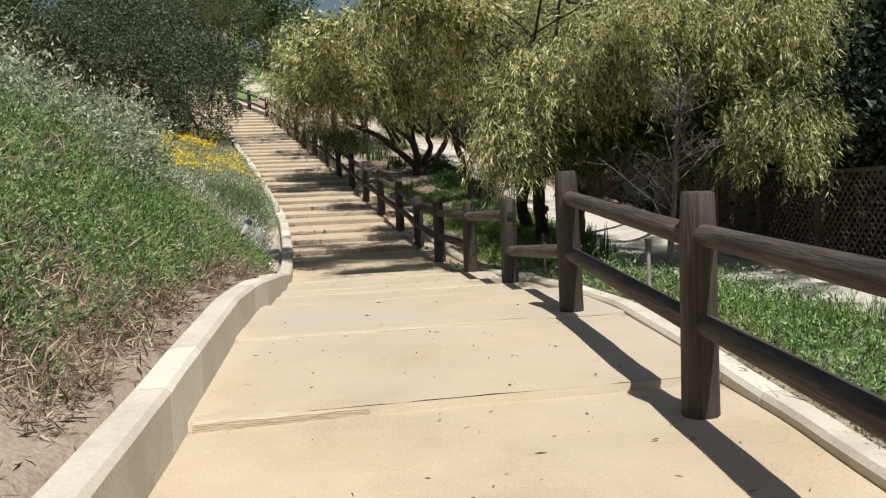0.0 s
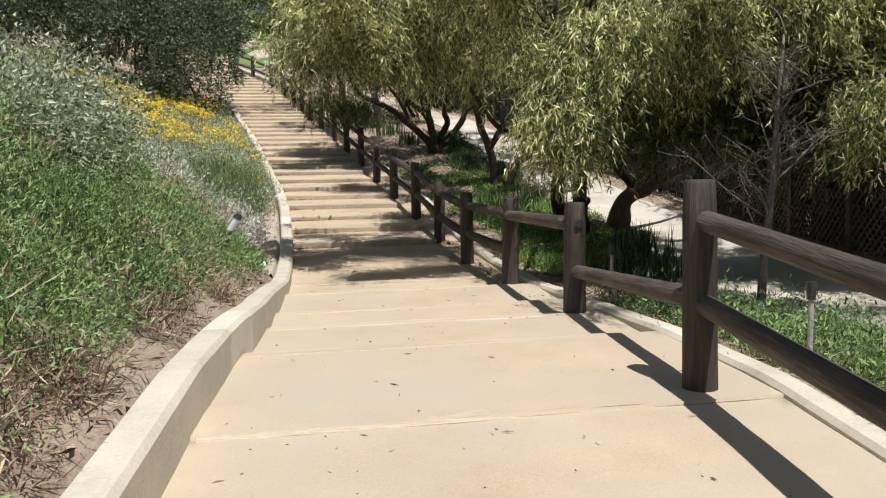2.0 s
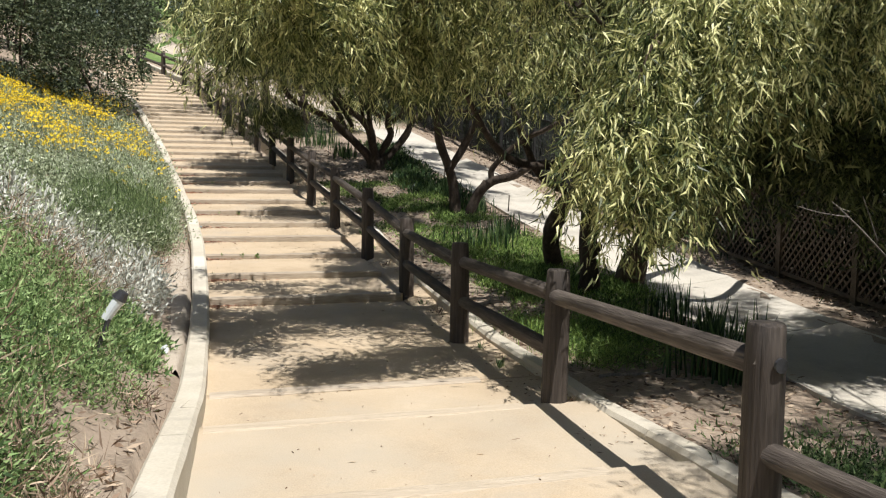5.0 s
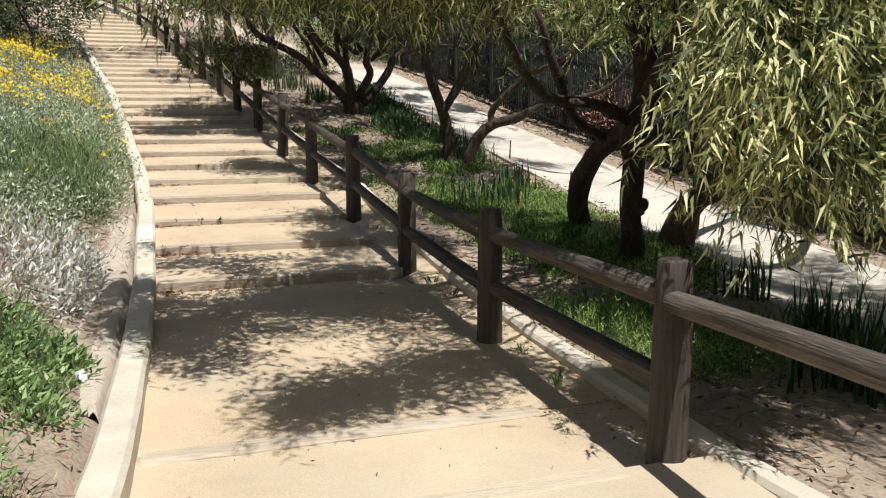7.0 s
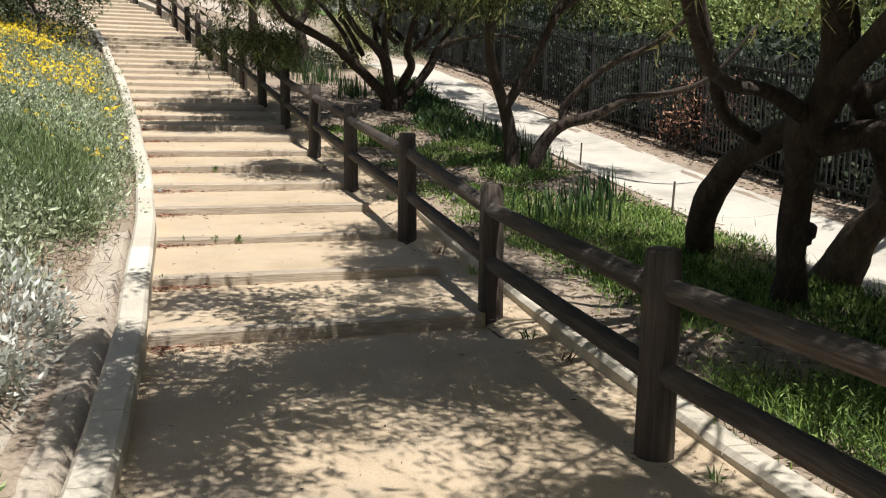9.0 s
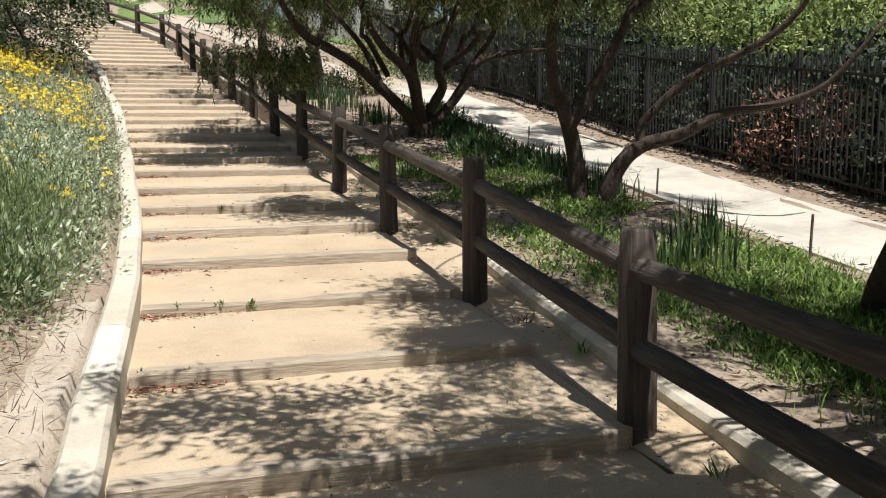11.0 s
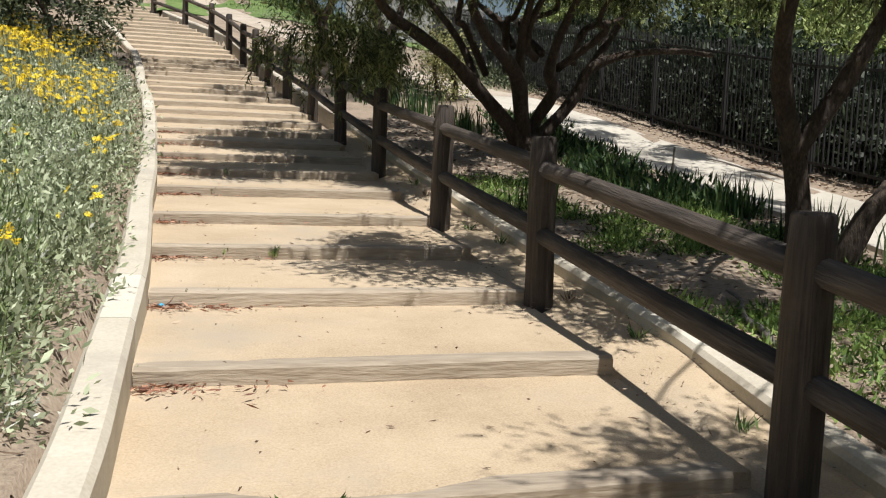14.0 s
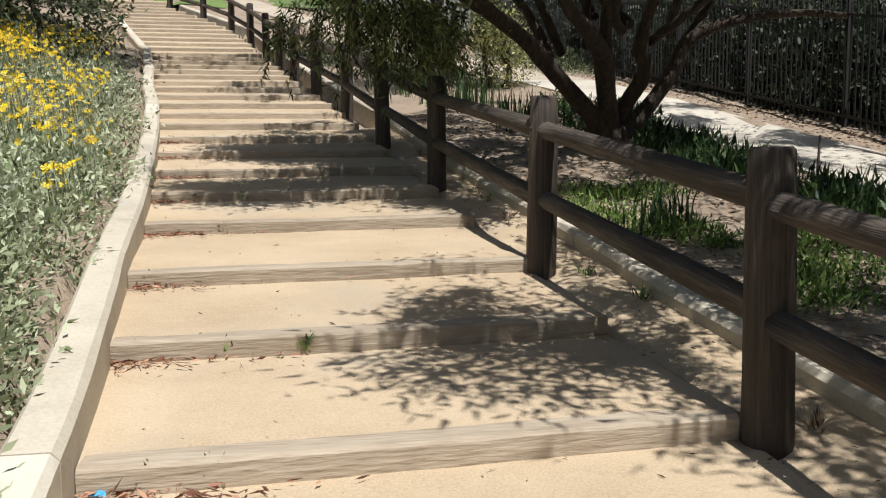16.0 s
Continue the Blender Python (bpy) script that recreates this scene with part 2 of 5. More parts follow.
def in_lobes(lobes, n, shell=0.55):
    """Points within ellipsoids (x, y, z, rx, ry, rz), most of them near the surface."""
    lobes = np.asarray(lobes, float)
    vol = lobes[:, 3] * lobes[:, 4] * lobes[:, 5]
    pick = rng.choice(len(lobes), n, p=vol ** 0.75 / np.sum(vol ** 0.75))
    d = unit(rng.normal(size=(n, 3)))
    r = 1 - shell * rng.random((n, 1)) ** 1.6
    bumps = 1 + 0.16 * np.sin(d[:, :1] * 9 + pick[:, None] * 2.1) * np.cos(d[:, 1:2] * 8 + d[:, 2:3] * 7)
    return lobes[pick, :3] + d * r * bumps * lobes[pick, 3:6], d


def tube(points, radii, sides=8, wobble=0.0):
    """Rings along a smooth line through points: verts and faces."""
    pts = [Vector(p) for p in points]
    line, rad = [], []
    for i in range(len(pts) - 1):
        p0, p1, p2, p3 = pts[max(i - 1, 0)], pts[i], pts[i + 1], pts[min(i + 2, len(pts) - 1)]
        for k in range(4):
            t = k / 4
            line.append(0.5 * (2 * p1 + (p2 - p0) * t + (2 * p0 - 5 * p1 + 4 * p2 - p3) * t * t + (3 * p1 - p0 - 3 * p2 + p3) * t ** 3))
            rad.append(radii[i] * (1 - t) + radii[i + 1] * t)
    line.append(pts[-1])
    rad.append(radii[-1])
    verts, faces = [], []
    for i, p in enumerate(line):
        d = (line[min(i + 1, len(line) - 1)] - line[max(i - 1, 0)]).normalized()
        a = d.cross(Vector((0.3, 0.9, 0.2))).normalized()
        b = d.cross(a)
        for s in range(sides):
            th = 2 * math.pi * s / sides
            r = rad[i] * (1 + wobble * noise.noise(Vector((p.x * 3 + s * 1.7, p.y * 3, p.z * 3))))
            verts.append(p + (a * math.cos(th) + b * math.sin(th)) * r)
    for i in range(len(line) - 1):
        for s in range(sides):
            s2 = (s + 1) % sides
            faces.append((i * sides + s, i * sides + s2, (i + 1) * sides + s2, (i + 1) * sides + s))
    faces.append(tuple(range(sides))[::-1])
    faces.append(tuple((len(line) - 1) * sides + s for s in range(sides)))
    return verts, faces


def tubes(name, list_of, mat, parent, sides=8, wobble=0.25, label=""):
    verts, faces = [], []
    for points, radii in list_of:
        v, f = tube(points, radii, sides, wobble)
        faces += [tuple(i + len(verts) for i in q) for q in f]
        verts += v
    return mesh_from(name, verts, faces, mat, parent, True, label)


def thing(name, place, label, category, group="", kind=""):
    ob = new(name)
    ob.location = place
    ob.empty_display_size = 0.1
    bpy.context.view_layer.update()
    return tagged(ob, label, category, group, kind)


# ---- the lie of the land ----
POSTS = [(2.20, 0.9), (2.46, 3.15), (2.68, 5.46), (2.80, 7.74), (2.93, 10.17), (2.985, 12.51), (2.965, 14.75), (2.97, 17.05), (2.91, 19.39), (2.77, 21.77),
         (2.60, 24.0), (2.44, 26.75), (2.2, 28.95), (1.93, 31.1), (1.6, 33.2), (1.27, 35.2), (1.0, 37.1), (0.7, 39.0), (0.3, 40.9), (-0.25, 42.7), (-1.1, 44.6), (-2.2, 46.5)]
POST_TALL = [1.0, 1.0, 1.0, 0.97, 0.86, 0.9, 0.875, 0.87, 0.95, 0.965, 0.97, 0.94] + [0.95] * 10
KERB_L = [(-12, -0.9), (0, 0.02), (3, 0.21), (4.4, 0.295), (6.1, 0.40), (8.6, 0.57), (9.8, 0.68), (13, 0.80), (15.3, 0.81), (17, 0.79), (18.1, 0.76), (19.5, 0.72), (21.8, 0.57),
          (22.8, 0.47), (23.8, 0.36), (25.2, 0.24), (29, -0.18), (31, -0.45), (33, -0.8), (35.2, -1.1), (39, -1.7), (43, -2.9), (46.5, -4.4), (52, -7)]
KERB_R = [(-12, 2.0), (0, 2.45), (3, 2.72), (4.5, 2.89), (5.2, 2.97), (6.6, 3.08), (8, 3.13), (10, 3.13), (13.2, 3.22), (16.5, 3.24), (19.1, 3.22), (21, 3.24), (22, 3.18),
          (23.2, 3.06), (26, 2.88), (28.1, 2.67), (31, 2.3), (33.2, 1.95), (35.2, 1.6), (39, 1.05), (43, 0.1), (46.5, -1.8), (52, -4)]
TREADS = [(-12, -0.80, 5.88, -0.10), (5.88, -0.055, 7.48, 0.045), (7.48, 0.06, 9.0, 0.078), (9.0, 0.015, 10.1, 0.022), (10.1, -0.035, 11.02, -0.025), (11.02, -0.078, 12.4, -0.068),
          (12.4, -0.125, 13.33, -0.12), (13.33, -0.14, 16.9, -0.06)]
STEPS = [16.9, 18.15, 19.46, 20.6, 21.78, 22.87, 23.95, 25.2, 26.35, 27.4, 28.3]
FOOT = [-0.06, 0.065, 0.185, 0.325, 0.46, 0.60, 0.75, 0.91, 1.06, 1.22, 1.385]
while STEPS[-1] < 39:
    STEPS.append(STEPS[-1] + 0.84)
    FOOT.append(FOOT[-1] + 0.162)
while STEPS[-1] < 47:
    STEPS.append(STEPS[-1] + 0.62)
    FOOT.append(FOOT[-1] + 0.18)
RISE = [0.085, 0.075, 0.06, 0.075, 0.082, 0.083, 0.08, 0.078, 0.074] + [0.07] * 60
for i in range(len(STEPS) - 1):
    TREADS.append((STEPS[i], FOOT[i] + RISE[i], STEPS[i + 1], FOOT[i + 1]))
TREADS.append((STEPS[-1], FOOT[-1] + 0.105, 55, FOOT[-1] + 1.2))
SMOOTH = [(-12, -0.8), (0, -0.33), (5.5, -0.10), (7.7, 0.05), (9.0, 0.05), (10.2, 0.0), (12.5, -0.12), (14.7, -0.12), (17.05, 0.0)] + [(y + 0.3, z + 0.06) for y, z in list(zip(STEPS, FOOT))[1:]] + [(55, 8.8), (70, 11), (200, 14)]


def along(table, y):
    a = np.asarray(table, float)
    return np.interp(y, a[:, 0], a[:, 1])


def post_x(y):
    a = np.asarray(POSTS)
    return np.interp(y, a[:, 1], a[:, 0])


def swell(t):
    t = np.clip(t, 0, 1)
    return t * t * (3 - 2 * t)


def wave(x, y):
    return 0.5 * np.sin(x * 1.7 + y * 0.6) * np.sin(y * 1.3 - x * 0.5) + 0.3 * np.sin(x * 4.1 + 1.3) * np.sin(y * 3.7) + 0.2 * np.sin(x * 7.3 - y * 6.1)


ROAD_L = [(-12, 3.9), (5, 4.4), (10, 4.8), (13.5, 5.2), (17, 5.75), (19.5, 5.98), (26, 6.05), (29, 5.9), (33, 5.5), (36, 4.85), (40, 3.6), (42, 2.85), (43.5, 1.9), (47, 0.1), (53, -2.75), (60, -6)]
FENCE_X = [(-12, 7.0), (5, 7.1), (14, 7.7), (18, 8.15), (24, 8.25), (28, 8.2), (31, 7.8), (35, 7.4), (41, 6.8), (47, 6.5), (60, 6.3)]


def land(x, y):
    """Height of the ground beside the path."""
    x, y = np.asarray(x, float), np.asarray(y, float)
    p = along(SMOOTH, y)
    kl, kr = along(KERB_L, y), along(KERB_R, y)
    dl = np.maximum(kl - 0.17 - x, 0)
    dr = np.maximum(x - kr - 0.15, 0)
    upper = swell((y - 13.2) / 5)
    lower_bank = 0.95 * np.clip(dl - 0.22, 0, 1.35) + 0.2 * np.clip(dl - 1.57, 0, 6)
    upper_bank = 0.24 * np.clip(dl - 0.28, 0, 2.6) + 0.36 * np.clip(dl - 2.9, 0, 8)
    rise = lower_bank * (1 - upper) + upper_bank * upper + 0.1 * np.clip(dl - 15, 0, 60)
    top = np.interp(y, [6, 11, 13.3, 16.8, 17.3], [0.225, 0.17, 0.105, 0.095, 0.165]) * swell(dl / 0.05)
    left = p + top + rise + (0.03 + 0.11 * swell((dl - 0.6) / 1.5)) * wave(x, y) * swell(dl / 0.8)
    # beyond the fence the land follows a gentler fall of its own
    lower = np.interp(y, [-12, 0, 9, 14, 20, 60], [0.5, 0.4, 0.28, 0.06, 0, 0])
    cap = np.interp(y, [-20, 30, 36, 40, 43.5, 47, 53, 60, 90, 200], [-1.5, 1.75, 2.8, 3.6, 4.6, 5.6, 7.3, 8.3, 8.8, 9])
    # above the bend of the lane the hill falls away to the side
    cap = cap - 0.16 * np.clip(x - along(ROAD_L, y) - 2.2, 0, 14) * swell((y - 37) / 8)
    blend = swell(dr / np.interp(y, [38, 44], [3, 1.5]))
    base_r = np.minimum(p, cap) * blend + p * (1 - blend)
    base_r = base_r + np.clip((y - 50) / 22, 0, 1) * np.clip(5.0 - x, 0, 13) * 0.55
    right = base_r - lower * swell(dr / 0.9) + 0.05 * swell(dr / 2) + 0.04 * wave(x, y) * swell(dr / 0.5)
    fx = along(FENCE_X, y)
    road = (x > along(ROAD_L, y) + 0.12) & (x < np.minimum(fx - 0.85, np.where(y > 33, along(ROAD_L, y) + 0.9, 99)))
    right = np.where(road, base_r - lower * 1.0 - 0.08, right)
    far = np.maximum(x - fx - 0.6, 0)
    right = right - 0.10 * np.clip(far, 0, 8) + np.clip(far - 9, 0, 18) * 0.33 + np.clip(far - 27, 0, 60) * 0.05
    under = p - 0.25
    return np.where(x < kl - 0.16, left, np.where(x > kr + 0.13, right, under))


def ground_z(x, y):
    return float(land(x, y))


def axis(pieces):
    out = []
    for a, b, s in pieces:
        out += list(np.arange(a, b, s))
    return np.array(out + [pieces[-1][1]])


def sheet(name, xs, ys, zf, mat, parent=None):
    X, Y = np.meshgrid(xs, ys)
    Z = zf(X, Y)
    nx, ny = len(xs), len(ys)
    idx = np.arange(nx * ny).reshape(ny, nx)
    faces = np.stack([idx[:-1, :-1], idx[:-1, 1:], idx[1:, 1:], idx[1:, :-1]], -1).reshape(-1, 4)
    return mesh_from(name, np.stack([X, Y, Z], -1).reshape(-1, 3).tolist(), faces.tolist(), mat, parent, True)


ground = sheet("ground", axis([(-900, -100, 100), (-100, -20, 8), (-20, -6, 1), (-6, 10, 0.125), (10, 40, 1.5), (40, 100, 10), (100, 900, 100)]),
               axis([(-600, -60, 60), (-60, -12, 6), (-12, 0, 0.5), (0, 36, 0.2), (36, 56, 0.4), (56, 120, 4), (120, 1200, 120)]), land, SOIL)
tagged(ground, "dry brown soil and litter on a sloping hillside", "ground", kind="structure")

# ---- footpath of rammed granite ----
SKEW = 0.14
pv, pf = [], []
for y0, z0, y1, z1 in TREADS:
    n = max(2, int((y1 - y0) / 0.15))
    m = 24
    start = len(pv)
    for i in range(n + 1):
        y = y0 + (y1 - y0) * i / n
        yy = max(y, y0 + 0.002)
        xl, xr = float(along(KERB_L, y)) - 0.02, float(post_x(y)) - 0.06
        if y < 16.5:
            xr = float(along(KERB_R, y)) + 0.02
        for j in range(m + 1):
            x = xl + (xr - xl) * j / m
            z = z0 + (z1 - z0) * i / n + 0.008 * noise.noise(Vector((x * 1.5, y * 1.5, 0))) + 0.004 * noise.noise(Vector((x * 7, y * 7, 3)))
            pv.append((x, yy + SKEW * (j / m - 0.5), z))
    for i in range(n):
        for j in range(m):
            a = start + i * (m + 1) + j
            pf.append((a, a + 1, a + m + 2, a + m + 1))
    base = len(pv)
    for j in (0, m):
        a = pv[start + j]
        pv.append((a[0], a[1], a[2] - 0.3))
        a = pv[start + n * (m + 1) + j]
        pv.append((a[0], a[1], a[2] - 0.3))
    pf.append((base, base + 2, start + m, start))
    pf.append((start + m, base + 2, base + 3, start + n * (m + 1) + m))
    pf.append((start + n * (m + 1), start + n * (m + 1) + m, base + 3, base + 1))
footpath = mesh_from("footpath", pv, pf, GRANITE, None, True)
tagged(footpath, "tan decomposed granite footpath with long shallow steps", "path", kind="structure")
margin = sheet("path_margin", np.linspace(0, 1, 9), axis([(16.4, 36, 0.2), (36, 50, 0.5)]), lambda u, y: y * 0, GRANITE)
co = np.zeros(len(margin.data.vertices) * 3)
margin.data.vertices.foreach_get("co", co)
co = co.reshape(-1, 3)
u, yv = co[:, 0].copy(), co[:, 1]
co[:, 0] = (post_x(yv) - 0.08) * (1 - u) + (along(KERB_R, yv) + 0.02) * u
co[:, 2] = np.minimum(along(SMOOTH, yv) - 0.015, -0.075 + np.clip(yv - 16.6, 0, 9) * 0.2) + 0.02 * wave(co[:, 0] * 1.5, yv * 1.5) * swell((yv - 16.7) / 0.6) - 0.07 * (1 - u) ** 5
margin.data.vertices.foreach_set("co", co.ravel())
tagged(margin, "strip of loose granite beside the steps under the fence", "path", kind="structure")


# ---- kerbs ----
def kerb(name, table, wide, lift, side, y0, y1, label):
    holder = thing(name, (0, 0, 0), label, "kerb", kind="structure")
    y, count = y0, 0
    while y < y1:
        # every other piece is a short repair
        span = 0.75 if count % 2 else 2.3
        ys = np.linspace(y + 0.004, min(y + span, y1) - 0.004, 13)
        v, f = [], []
        for k, yy in enumerate(ys):
            x = float(along(table, yy))
            z = float(along(SMOOTH, yy)) + float(np.interp(yy, *zip(*lift)))
            w = wide * side
            j = 0.006 * noise.noise(Vector((yy * 2, side, 1)))
            ring = [(x, yy, z - 0.6), (x + j, yy, z - 0.025), (x + 0.022 * side, yy, z + j), (x + w - 0.022 * side, yy, z + j), (x + w, yy, z - 0.025), (x + w, yy, z - 0.6)]
            v += ring
        for k in range(len(ys) - 1):
            for s in range(5):
                q = (k * 6 + s, k * 6 + s + 1, k * 6 + s + 7, k * 6 + s + 6)
                f.append(q if side < 0 else q[::-1])
        f.append(tuple(range(6)) if side > 0 else tuple(range(6))[::-1])
        e = (len(ys) - 1) * 6
        f.append(tuple(e + s for s in range(6))[::-1] if side > 0 else tuple(e + s for s in range(6)))
        mesh_from("kerb_section", v, f, PALECONCRETE if count % 2 and (count // 2) % 4 < 2 else CONCRETE, holder)
        y += span
        count += 1
    return holder


kerb("kerb_1", KERB_L, 0.17, [(0, 0.29), (6, 0.27), (8.5, 0.24), (11, 0.20), (13.3, 0.13), (16.8, 0.12), (17.3, 0.19), (20, 0.21), (60, 0.21)], -1, -9, 48, "cream cast concrete kerb along the bank")
kerb("kerb_2", KERB_R, 0.15, [(0, 0.05), (9, 0.05), (13, 0.06), (17, 0.06), (22, 0.07), (60, 0.07)], 1, -9, 47, "low cream concrete kerb below the fence")


# ---- step timbers ----
def step_timber(y, z_top, x0, x1, tall=0.14, deep=0.14, skew=0.0, mat=TIMBER):
    bm = bmesh.new()
    n = 14
    rings = []
    for i in range(n + 1):
        x = x0 + (x1 - x0) * i / n
        dy = skew * (i / n - 0.5) + 0.008 * noise.noise(Vector((x * 1.3, y, 0)))
        dz = 0.008 * noise.noise(Vector((x * 1.1, y, 5)))
        c = 0.014 + 0.006 * noise.noise(Vector((x * 6, y, 9)))
        sec = [(0, -tall), (0, -c), (c, 0), (deep - c, 0), (deep, -c), (deep, -tall)]
        rings.append([bm.verts.new((x, y - 0.028 + dy + a, z_top + dz + b)) for a, b in sec])
    for r0, r1 in zip(rings, rings[1:]):
        for s in range(6):
            bm.faces.new((r0[s], r0[(s + 1) % 6], r1[(s + 1) % 6], r1[s]))
    bm.faces.new(rings[0])
    bm.faces.new(rings[-1][::-1])
    bmesh.ops.recalc_face_normals(bm, faces=bm.faces)
    ob = part("step_timber", bm, mat)
    return tagged(ob, "weathered grey-brown timber set as step riser", "step", "timbers of the steps")


for i, (y, z) in enumerate(zip(STEPS, FOOT)):
    step_timber(y, z + RISE[i] + 0.007, float(along(KERB_L, y)) + 0.01, float(post_x(y)) - 0.09 + 0.05 * math.sin(i * 2.3), skew=SKEW)
for y, z, a in ((5.88, -0.052, 0.75), (7.48, 0.058, 0.95), (8.90, 0.082, 1.0), (10.0, 0.026, 1.0), (10.92, -0.020, 1.0), (12.30, -0.063, 1.0), (13.23, -0.1, 1.0)):
    x0, x1 = float(along(KERB_L, y)) + 0.02, float(post_x(y)) - 0.25
    step_timber(y, z, x0, x0 + (x1 - x0) * a, skew=SKEW, mat=TIMBER if y > 12.5 else SILLWOOD)

# ---- post-and-rail fence ----
fence = thing("post_and_rail_fence", (2.7, 5, 0), "dark brown weathered round-log post and rail fence", "fence")
inv = fence.matrix_world.inverted()


def log_mesh(name, length, r0, r1, seed, mat, upright):
    """A rough round log along z (upright) or x."""
    bm = bmesh.new()
    sides, n = 12, 7
    rings = []
    for i in range(n + 1):
        t = i / n
        h = length * t
        r = r0 + (r1 - r0) * t
        if upright and i == n:
            r *= 0.93
        ring = []
        for s in range(sides):
            th = 2 * math.pi * s / sides
            k = r * (1 + 0.05 * noise.noise(Vector((math.cos(th) * 1.4 + seed * 3.1, math.sin(th) * 1.4, h * 1.2))))
            p = (math.cos(th) * k, math.sin(th) * k, h)
            ring.append(bm.verts.new(p if upright else (h, p[0], p[1])))
        rings.append(ring)
    for a, b in zip(rings, rings[1:]):
        for s in range(sides):
            bm.faces.new((a[s], a[(s + 1) % sides], b[(s + 1) % sides], b[s]))
    cap = [bm.verts.new(v.co * 1.0) for v in rings[-1]]
    for v in cap:
        if upright:
            v.co.x *= 0.86
            v.co.y *= 0.86
            v.co.z += 0.012
    for s in range(sides):
        bm.faces.new((rings[-1][s], rings[-1][(s + 1) % sides], cap[(s + 1) % sides], cap[s]))
    bm.faces.new(cap)
    bm.faces.new(rings[0][::-1])
    return part(name, bm, mat, None, "", True)


def ground_at_post(y):
    for y0, z0, y1, z1 in TREADS:
        if y0 <= y < y1 and y < 16.5:
            return z0 + (z1 - z0) * (y - y0) / (y1 - y0)
    return float(along(SMOOTH, y)) - 0.01


bases = [ground_at_post(y) for x, y in POSTS]
for i, ((x, y), tall, z) in enumerate(zip(POSTS, POST_TALL, bases)):
    p = log_mesh("post", tall + 0.25, 0.088, 0.080, i, POSTWOOD, True)
    p.parent = fence
    p.matrix_world = pose(x, y, z - 0.25, 0.8 * math.sin(i * 3.3), 0.9 * math.cos(i * 2.1), i * 47)
skip = {(3, 1), (4, 0)}
for i in range(len(POSTS) - 1):
    (xa, ya), (xb, yb) = POSTS[i], POSTS[i + 1]
    for k, h in ((0, 0.40), (1, 0.78)):
        if (i, k) in skip:
            continue
        a = Vector((xa, ya, bases[i] + h * POST_TALL[i] / 0.95 + 0.01 * math.sin(i * 5 + k)))
        b = Vector((xb, yb, bases[i + 1] + h * POST_TALL[i + 1] / 0.95))
        d = (b - a).normalized()
        side = Vector((d.y, -d.x, 0)) * (0.035 if (i % 2) else -0.035)
        rail = log_mesh("rail", (b - a).length + 0.06, 0.056, 0.050, i * 2 + k + 50, RAILWOOD, False)
        rail.parent = fence
        m = d.to_track_quat("X", "Z").to_matrix().to_4x4()
        rail.matrix_world = Matrix.Translation(a - d * 0.03 + side * 0.3) @ m

# ---- concrete lane and its far fence ----
ys = axis([(-10, 50, 0.5)])
lane = thing("lane", (6, 15, 0), "pale concrete lane in slabs beyond the trees", "road", kind="structure")
y = -10.0
while y < 51:
    yy = np.linspace(y + 0.006, y + 2.494, 6)
    v, f = [], []
    for q in yy:
        xa, xb = float(along(ROAD_L, q)), float(along(FENCE_X, q)) - 0.7
        if q > 33:
            xb = min(xb, xa + float(np.interp(q, [33, 37, 42], [2.0, 1.4, 1.1])))
        for j in range(7):
            t = j / 6
            x = xa + (xb - xa) * t
            z = ground_z((xa + xb) / 2, q) + 0.06 + 0.09 * (2 * t - 1) ** 2
            if q > 31:
                # the upper lane lies on the slope
                z = max(z, ground_z(xa - 0.1, q) + 0.02, ground_z(xa + 0.5, q) + 0.05, ground_z(xb + 0.1, q) + 0.02)
            v.append((x, q, z))
    for i in range(5):
        for j in range(6):
            a = i * 7 + j
            f.append((a, a + 1, a + 8, a + 7))
    n = len(v)
    edge = [0, 1, 2, 3, 4, 5, 6, 13, 20, 27, 34, 41, 40, 39, 38, 37, 36, 35, 28, 21, 14, 7]
    v += [(v[e][0], v[e][1], v[e][2] - 0.12) for e in edge]
    for k in range(len(edge)):
        k2 = (k + 1) % len(edge)
        f.append((edge[k], n + k, n + k2, edge[k2]))
    s = mesh_from("slab", v, f, ROADMIX if y < 34 else PALE_SOIL, lane, False)
    s.matrix_parent_inverse = lane.matrix_world.inverted()
    y += 2.5

picket_fence = thing("iron_picket_fence", (8.2, 25, 0), "black iron picket fence before dark shrubs", "fence")
bm = bmesh.new()
bmesh.ops.create_cube(bm, size=1, matrix=Matrix.Translation((0, 0, 0.76)) @ Matrix.Diagonal((0.018, 0.018, 1.5, 1)))
bmesh.ops.create_cone(bm, cap_ends=False, segments=4, radius1=0.014, radius2=0.0, depth=0.05, matrix=Matrix.Translation((0, 0, 1.535)))
first = part("picket", bm, IRON, picket_fence)
first.matrix_parent_inverse = picket_fence.matrix_world.inverted()
y, k = 19.4, 0
spots = []
while y < 46:
    spots.append((float(along(FENCE_X, y)), y))
    y += 0.1
for k, (x, y) in enumerate(spots):
    p = first if k == 0 else first.copy()
    if k:
        scene.collection.objects.link(p)
    p.location = (x, y, ground_z(x - 0.25, y) + 0.06)
